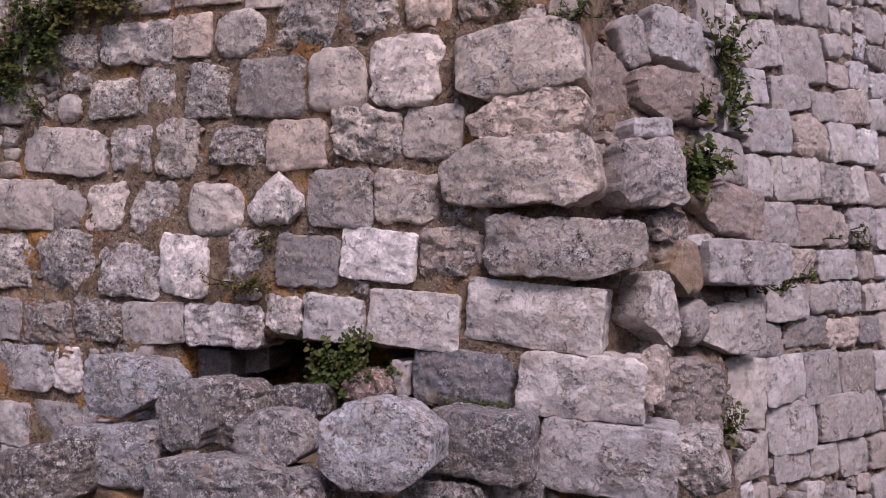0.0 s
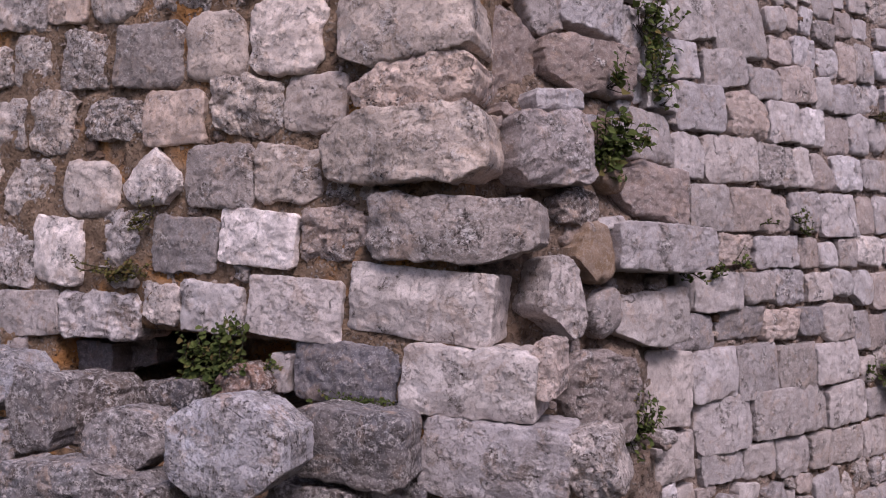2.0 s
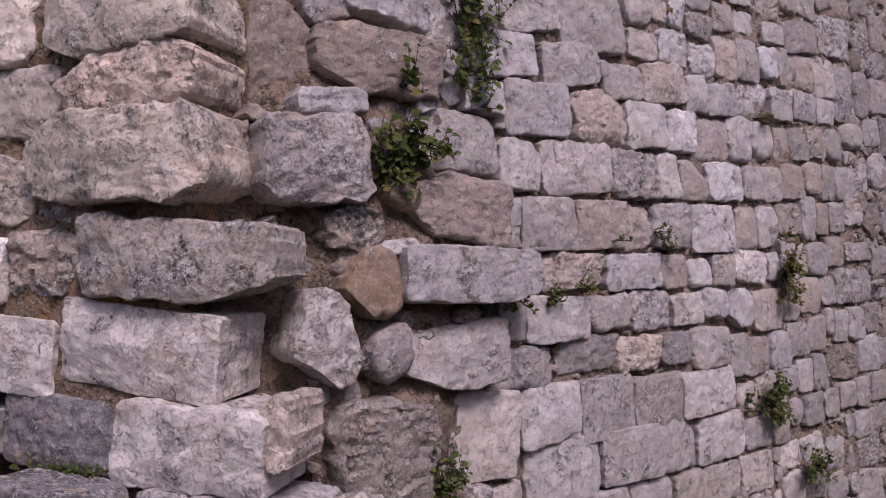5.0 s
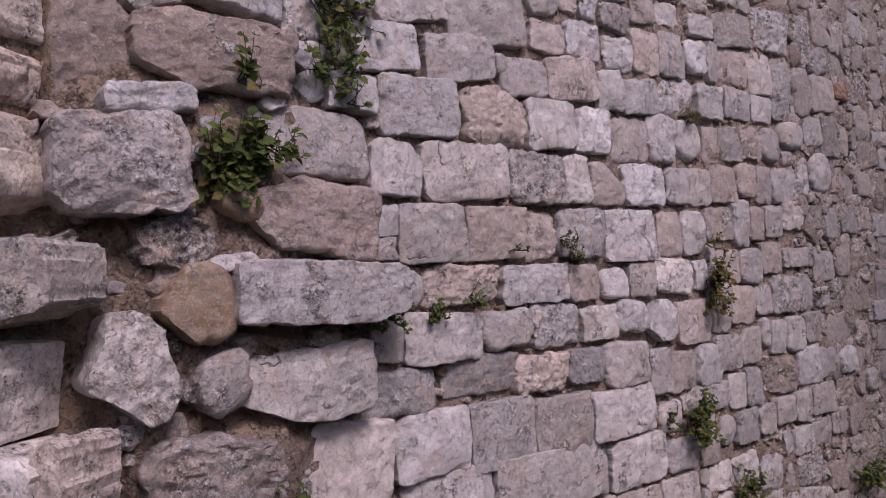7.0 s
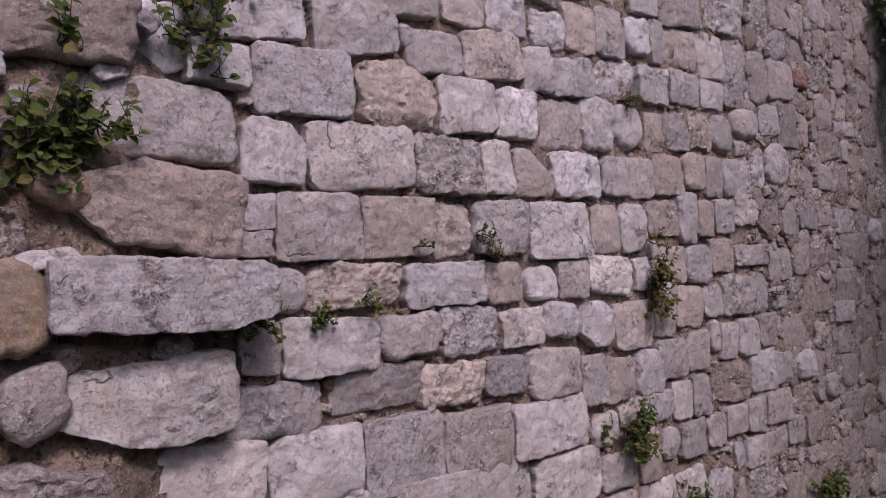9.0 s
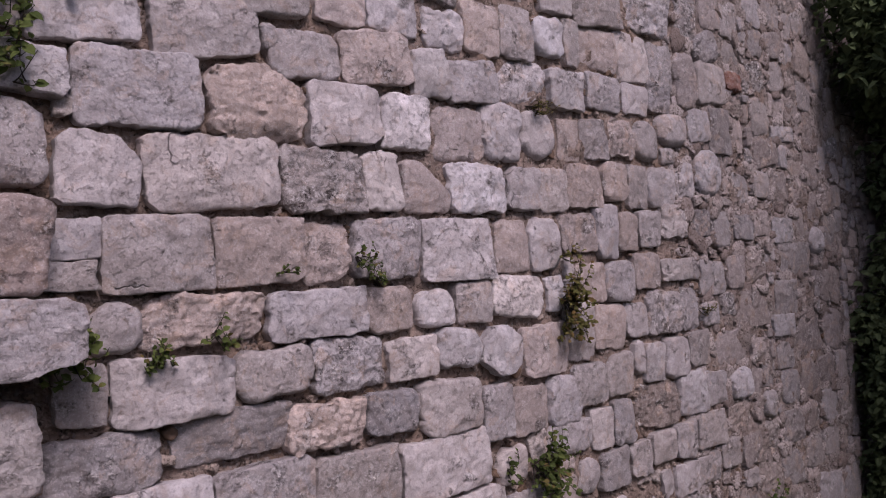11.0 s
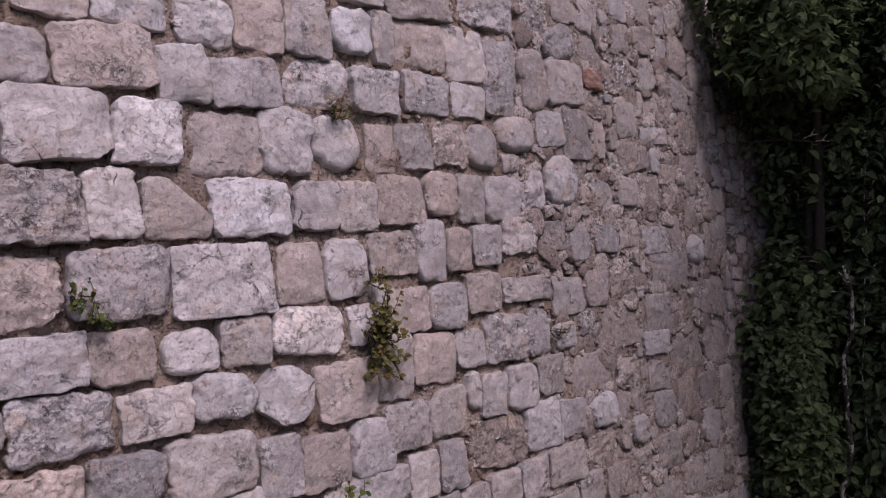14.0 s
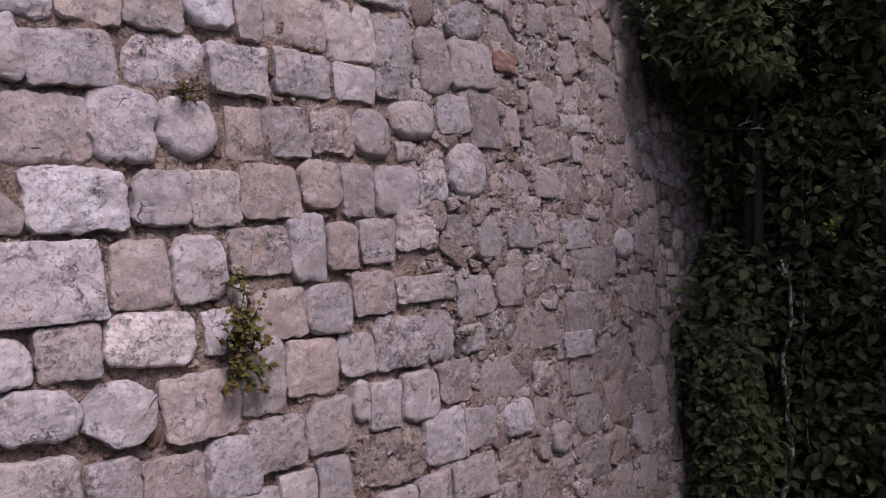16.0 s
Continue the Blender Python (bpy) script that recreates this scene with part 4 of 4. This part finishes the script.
GREEN = "green leafy weed rooted in a joint of the wall"
weed(LONG, 0.86, 1.70, 0.12, 0.26, 0.24, 40, 0.045, 1, WEED, "bushy green weed with broad leaves below a broken stone", 0.25)
weed(LONG, 1.00, 1.84, 0.16, 0.14, 0.08, 9, 0.045, 2, WEED, "green sprig with broad leaves on a pale stone", 0.6)
weed(LONG, 0.90, 2.04, 0.16, 0.09, 0.15, 6, 0.050, 3, WEED, "small upright green sprig against brown stone", 0.0)
weed(LONG, 1.32, 2.40, 0.03, 0.34, 0.24, 30, 0.040, 4, WEED, "tall dark green weed filling a gap in the wall", 0.9)
weed(LONG, 1.28, 2.14, 0.03, 0.26, 0.18, 16, 0.040, 5, WEED, "tall dark green weed filling a gap in the wall", 0.5)
weed(LONG, 1.36, 2.03, 0.05, 0.16, 0.10, 3, 0.036, 6, WEED, "thin twig with few leaves across a pale stone", 0.0, gap=1.6)
weed(LONG, 1.92, 1.30, 0.03, 0.08, 0.09, 7, 0.024, 7, WEED, GREEN, 0.3)
weed(LONG, 1.73, 1.25, 0.02, 0.18, 0.05, 14, 0.020, 8, WEED, "low dark green tuft in a gap below a block", 0.7)
weed(LONG, 1.45, 1.27, 0.06, 0.15, 0.14, 22, 0.034, 9, WEED, GREEN, 0.6)
weed(LONG, 2.56, 1.46, 0.03, 0.09, 0.05, 8, 0.020, 10, WEED, GREEN, 0.3)
weed(LONG, 2.50, 1.53, 0.03, 0.05, 0.06, 6, 0.020, 11, WEED, GREEN, 0.3)
weed(LONG, 2.17, 1.48, 0.03, 0.03, 0.05, 3, 0.018, 12, WEED, GREEN, 0.2)
weed(LONG, 3.66, 1.30, 0.05, 0.16, 0.24, 44, 0.030, 13, DRYWEED, "yellowing bushy weed hanging from the wall", 0.85)
weed(LONG, 3.64, 1.50, 0.04, 0.06, 0.10, 5, 0.024, 14, DRYWEED, "small yellowing weed above a larger one", 0.2)
weed(LONG, 3.41, 0.60, 0.05, 0.22, 0.18, 46, 0.032, 15, WEED, "dense bright green weed low on the wall", 0.8)
weed(LONG, 3.22, 0.62, 0.02, 0.07, 0.10, 7, 0.026, 16, WEED, GREEN, 0.4)
weed(LONG, 3.83, 0.15, 0.05, 0.30, 0.14, 26, 0.032, 17, WEED, "dark green clump low on the wall", 0.7)
weed(LONG, 5.35, -0.05, 0.05, 0.45, 0.20, 28, 0.036, 18, WEED, "dark green clump low on the wall", 0.6)
weed(LONG, 3.54, 2.19, 0.01, 0.16, 0.03, 14, 0.014, 19, DRYWEED, "thin yellow-green moss under a stone", 0.8, "moss")
weed(LONG, 1.00, 0.56, 0.10, 0.16, 0.20, 20, 0.030, 20, WEED, "green weed at the foot of the torn stones", 0.7)
weed(LONG, 4.86, 1.19, 0.01, 0.12, 0.03, 7, 0.014, 21, DRYWEED, "thin yellow-green moss under a stone", 0.6, "moss")
weed(SHORT, -0.88, 0.84, 0.04, 0.30, 0.19, 80, 0.034, 30, WEED, "dense dark green weed in a hollow of the wall", 0.45)
weed(SHORT, -0.80, 1.00, 0.03, 0.10, 0.09, 8, 0.024, 31, WEED, GREEN, 0.2)
weed(SHORT, -0.62, 0.87, 0.00, 0.10, 0.07, 8, 0.020, 32, WEED, GREEN, 0.4)
weed(SHORT, -2.80, 2.50, 0.03, 0.36, 0.26, 70, 0.034, 33, WEED, "hanging dark weed on the old wall", 1.0)
weed(SHORT, -2.60, 2.60, 0.03, 0.26, 0.14, 26, 0.030, 34, WEED, "hanging dark weed on the old wall", 1.0)
weed(SHORT, -2.28, 2.62, 0.03, 0.34, 0.10, 24, 0.026, 35, DRYWEED, "half-dry weed along a joint of the old wall", 0.9)
weed(SHORT, -2.45, 2.66, 0.03, 0.60, 0.20, 48, 0.034, 42, DRYWEED, "hanging olive-brown weed along the top of the old wall", 1.0)
weed(SHORT, -3.02, 2.34, 0.03, 0.26, 0.30, 50, 0.034, 43, WEED, "hanging dark weed on the old wall", 0.9)
weed(SHORT, -2.80, 2.08, 0.02, 0.14, 0.12, 10, 0.024, 36, WEED, GREEN, 0.8)
weed(SHORT, -1.44, 1.20, 0.01, 0.34, 0.07, 34, 0.016, 37, DRYWEED, "brown dry moss in a joint of the old wall", 0.6, "moss")
weed(SHORT, -1.31, 1.44, 0.02, 0.10, 0.10, 10, 0.018, 38, DRYWEED, "half-dry weed below a white stone", 0.6)
weed(SHORT, 0.10, 2.38, 0.02, 0.18, 0.08, 16, 0.026, 39, WEED, "green weed on top of a large stone", 0.5)
weed(SHORT, -0.16, 2.44, 0.02, 0.16, 0.05, 12, 0.022, 40, WEED, GREEN, 0.6)
weed(SHORT, -0.24, 0.76, 0.02, 0.34, 0.03, 22, 0.018, 41, WEED, "low dark green tuft under a block", 0.5)


# ---- trees beyond the wall's end ----
def tree(name, foot, height, reach, leaves, leaf, seed, label, keep, limbs=60):
    """A tapered trunk with limbs, and a crown of many single leaves in clumps; keep(place) says where leaves may grow."""
    rng = random.Random(seed)
    root = new(name)
    root.matrix_world = Matrix.Translation(foot)
    tagged(root, label, "tree", "trees by the wall")
    tv, tf, lv, lf, tips = [], [], [], [], []
    top = Vector((rng.uniform(-0.2, 0.2), rng.uniform(-0.2, 0.2), height))
    trunk = [top * t + Vector((math.sin(t * 5) * 0.06, math.cos(t * 4) * 0.06, 0)) for t in (0, 0.2, 0.4, 0.6, 0.8, 1.0)]
    tube_into(tv, tf, trunk, 0.055, 0.02, 9)
    for i in range(limbs):
        t = rng.uniform(0.05, 0.98)
        k = min(4, int(t * 5))
        start = trunk[k].lerp(trunk[k + 1], t * 5 - k)
        turn = rng.uniform(0, 2 * math.pi)
        out = Vector((math.cos(turn), math.sin(turn), rng.uniform(-0.1, 0.6))) * reach * rng.uniform(0.5, 1.0)
        line = [start + out * u + Vector((0, 0, -0.12 * u * u)) for u in (0, 0.33, 0.66, 1.0)]
        if not keep(foot + line[2]):
            continue
        tube_into(tv, tf, line, 0.012, 0.003, 5)
        tips += [line[1], line[2], line[2], line[3], line[3]]
    made = 0
    while made < leaves:
        hub = rng.choice(tips) + Vector((rng.gauss(0, 0.09), rng.gauss(0, 0.09), rng.gauss(0, 0.10)))
        for _ in range(36):
            made += 1
            at = hub + Vector((rng.gauss(0, 0.10), rng.gauss(0, 0.10), rng.gauss(0, 0.07)))
            if not keep(foot + at):
                continue
            way = Vector((rng.uniform(-1, 1), rng.uniform(-1, 1), rng.uniform(-0.9, 0.2)))
            size = leaf * rng.uniform(0.6, 1.2)
            leaf_into(lv, lf, at, way, Vector((rng.uniform(-0.7, 0.7), rng.uniform(-0.9, 0.4), 1)), size, size * 0.6)
    part("trunk", mesh_of("trunk", tv, tf), BARK, root, "pale grey trunk with thin limbs")
    part("crown", mesh_of("crown", lv, lf, False), CROWN, root, "crown of dense dark green leaves")
    return root


def beside(place):
    r = place - LONG.o
    return r.dot(LONG.d), r.dot(LONG.h) + LONG.b * place.z, place.z


def clear_of_wall(place):
    """Leaves begin past the wall's end: further back where the brown set-back wall shows, closer low down, over it high up."""
    s, p, z = beside(place)
    lobes = 0.10 * math.sin(z * 5.1 + p * 3.1) + 0.07 * math.sin(z * 11.3 - p * 5.0) + 0.04 * math.sin(z * 27)
    edge = np.interp(z, (-0.2, 0.3, 1.0, 1.3, 1.45, 2.42, 2.68, 2.9), (6.78, 6.76, 6.80, 6.95, 7.32, 7.36, 7.0, 6.64))
    return s > max(edge - 1.97 * p, edge + 0.1 - 2.44 * p) + lobes and p > -0.05 and s > (edge - 0.05 if z < 2.6 else 6.5) and (s > 7.5 or p < (0.45 if z < 2.55 else 0.8)) and not (abs(s + 2.2 * p - 8.24) < 0.07 and p > 0.2 and -0.3 < z < 1.45)


# those with p above 2 stand out of view, added to block sky
for i, (s, p, high, wide, leaves) in enumerate((
        (7.9, 0.25, 2.7, 0.8, 9000), (8.3, 0.75, 4.6, 0.9, 11000), (8.9, 1.5, 5.0, 0.9, 10000), (8.8, 0.2, 3.8, 0.9, 6000), (9.4, 1.2, 4.4, 1.0, 7000),
        (9.6, 0.5, 6.6, 1.1, 7000), (10.6, 1.1, 6.4, 1.3, 7000), (11.4, 0.2, 6.8, 1.5, 6000), (9.0, 2.2, 6.6, 1.0, 8000), (9.9, 2.8, 7.0, 1.4, 7000),
        (9.0, 3.2, 6.6, 1.1, 8000), (9.4, 4.4, 7.2, 1.5, 7000), (7.55, 0.15, 4.2, 0.8, 14000))):
    foot = LONG.at(s, 0, p)
    foot.z = GROUND
    tree("tree", foot, high, wide, leaves, 0.095, 300 + i, "slender tree with dark dense leaves beside the wall", clear_of_wall)


foot = LONG.at(7.55, 0, 0.05)
foot.z = GROUND
tree("tree", foot, 4.3, 1.15, 16000, 0.085, 350, "slender tree with boughs leaning over the end of the wall", lambda place: place.z > 2.5 and clear_of_wall(place), 160)
foot = LONG.at(7.15, 0, 0.16)
foot.z = GROUND
tree("shrub", foot, 1.7, 0.5, 9000, 0.065, 351, "dark leafy shrub growing against the end of the wall", clear_of_wall)
# out of view: added only so that its canopy shades the wall's far end
foot = LONG.at(7.0, 0, 2.6)
foot.z = GROUND
tree("tree", foot, 5.4, 2.0, 5500, 0.12, 352, "unseen tall tree added for the shade of its canopy on the wall", lambda place: place.z > 3.75 and beside(place)[0] < 8.2 and beside(place)[1] > 2.2, 300)


def patchy_bark():
    """Dark stem with pale patches: dappled sunlight put into the bark's colour."""
    m = Mat("pale_bark")
    n = m.noise(m.tc, 11.0, 6, 0.7, 0.3)
    return m.finish(m.mix(m.span(n, 0.49, 0.55), (0.035, 0.03, 0.024), (0.36, 0.33, 0.30)), 0.9, n, 0.8, 0.02)


def dead_stem(s, p, z0, z1, thick, seed, label):
    """A pale, dry climbing stem with stubs, beside the trees."""
    rng = random.Random(seed)
    root = new("dead_stem")
    foot = LONG.at(s, GROUND, p)
    root.matrix_world = Matrix.Translation(foot)
    tagged(root, label, "stem")
    v, f = [], []
    line = [Vector((rng.uniform(-0.03, 0.03), rng.uniform(-0.03, 0.03), z - GROUND)) for z in np.linspace(GROUND, z1, 14)]
    tube_into(v, f, line, thick, thick * 0.5, 7)
    part("main_stem", mesh_of("main_stem", v, f), PALE_BARK, root)
    for _ in range(9):
        z = rng.uniform(z0, z1) - GROUND
        a = Vector((0, 0, z))
        turn = rng.uniform(0, 6.28)
        b = a + Vector((math.cos(turn) * 0.12, math.sin(turn) * 0.12, rng.uniform(-0.02, 0.12)))
        v, f = [], []
        tube_into(v, f, [a, a.lerp(b, 0.5) + Vector((0, 0, 0.015)), b], 0.006, 0.002, 5)
        part("twig", mesh_of("twig", v, f), PALE_BARK, root)


PALE_BARK = patchy_bark()
dead_stem(7.45, 0.36, 0.3, 1.42, 0.021, 5, "pale dry stem standing before the dark trees")
dead_stem(7.55, 0.45, 1.2, 2.2, 0.005, 8, "thin pale dry twig among dark leaves")
weed(LONG, 7.35, 1.66, 0.90, 0.12, 0.06, 4, 0.05, 61, YELLOWED, "sprig of yellowed leaves among dark trees", 0.5, "yellow_sprig")


def dry_stalk(s, z, p, out, label):
    """A thin straw-coloured stalk caught among the leaves, with a shorter side shoot."""
    root = new("dry_stalk")
    root.matrix_world = Matrix.Translation(LONG.at(s, z, p))
    tagged(root, label, "stalk")
    tip = LONG.d * out[0] + LONG.h * out[1] + Vector((0, 0, out[2]))
    for name, a, b, r in (("main_stalk", Vector(), tip, 0.004), ("side_shoot", tip * 0.5, tip * 0.8 + Vector((0, 0, 0.04)), 0.0025)):
        v, f = [], []
        tube_into(v, f, [a, a.lerp(b, 0.5) + Vector((0, 0, 0.008)), b], r, r * 0.5, 5)
        part(name, mesh_of(name, v, f), STRAW, root)


STRAW = bark("straw", (0.42, 0.36, 0.24), (0.68, 0.62, 0.48))
dry_stalk(7.05, 2.62, 0.30, (-0.02, 0.12, 0.03), "straw-coloured dry stalk among dark leaves")
dry_stalk(7.25, 2.30, 0.44, (-0.02, 0.10, 0.02), "straw-coloured dry stalk among dark leaves")
dry_stalk(7.30, 2.28, 0.50, (0.0, 0.09, -0.01), "straw-coloured dry stalk among dark leaves")
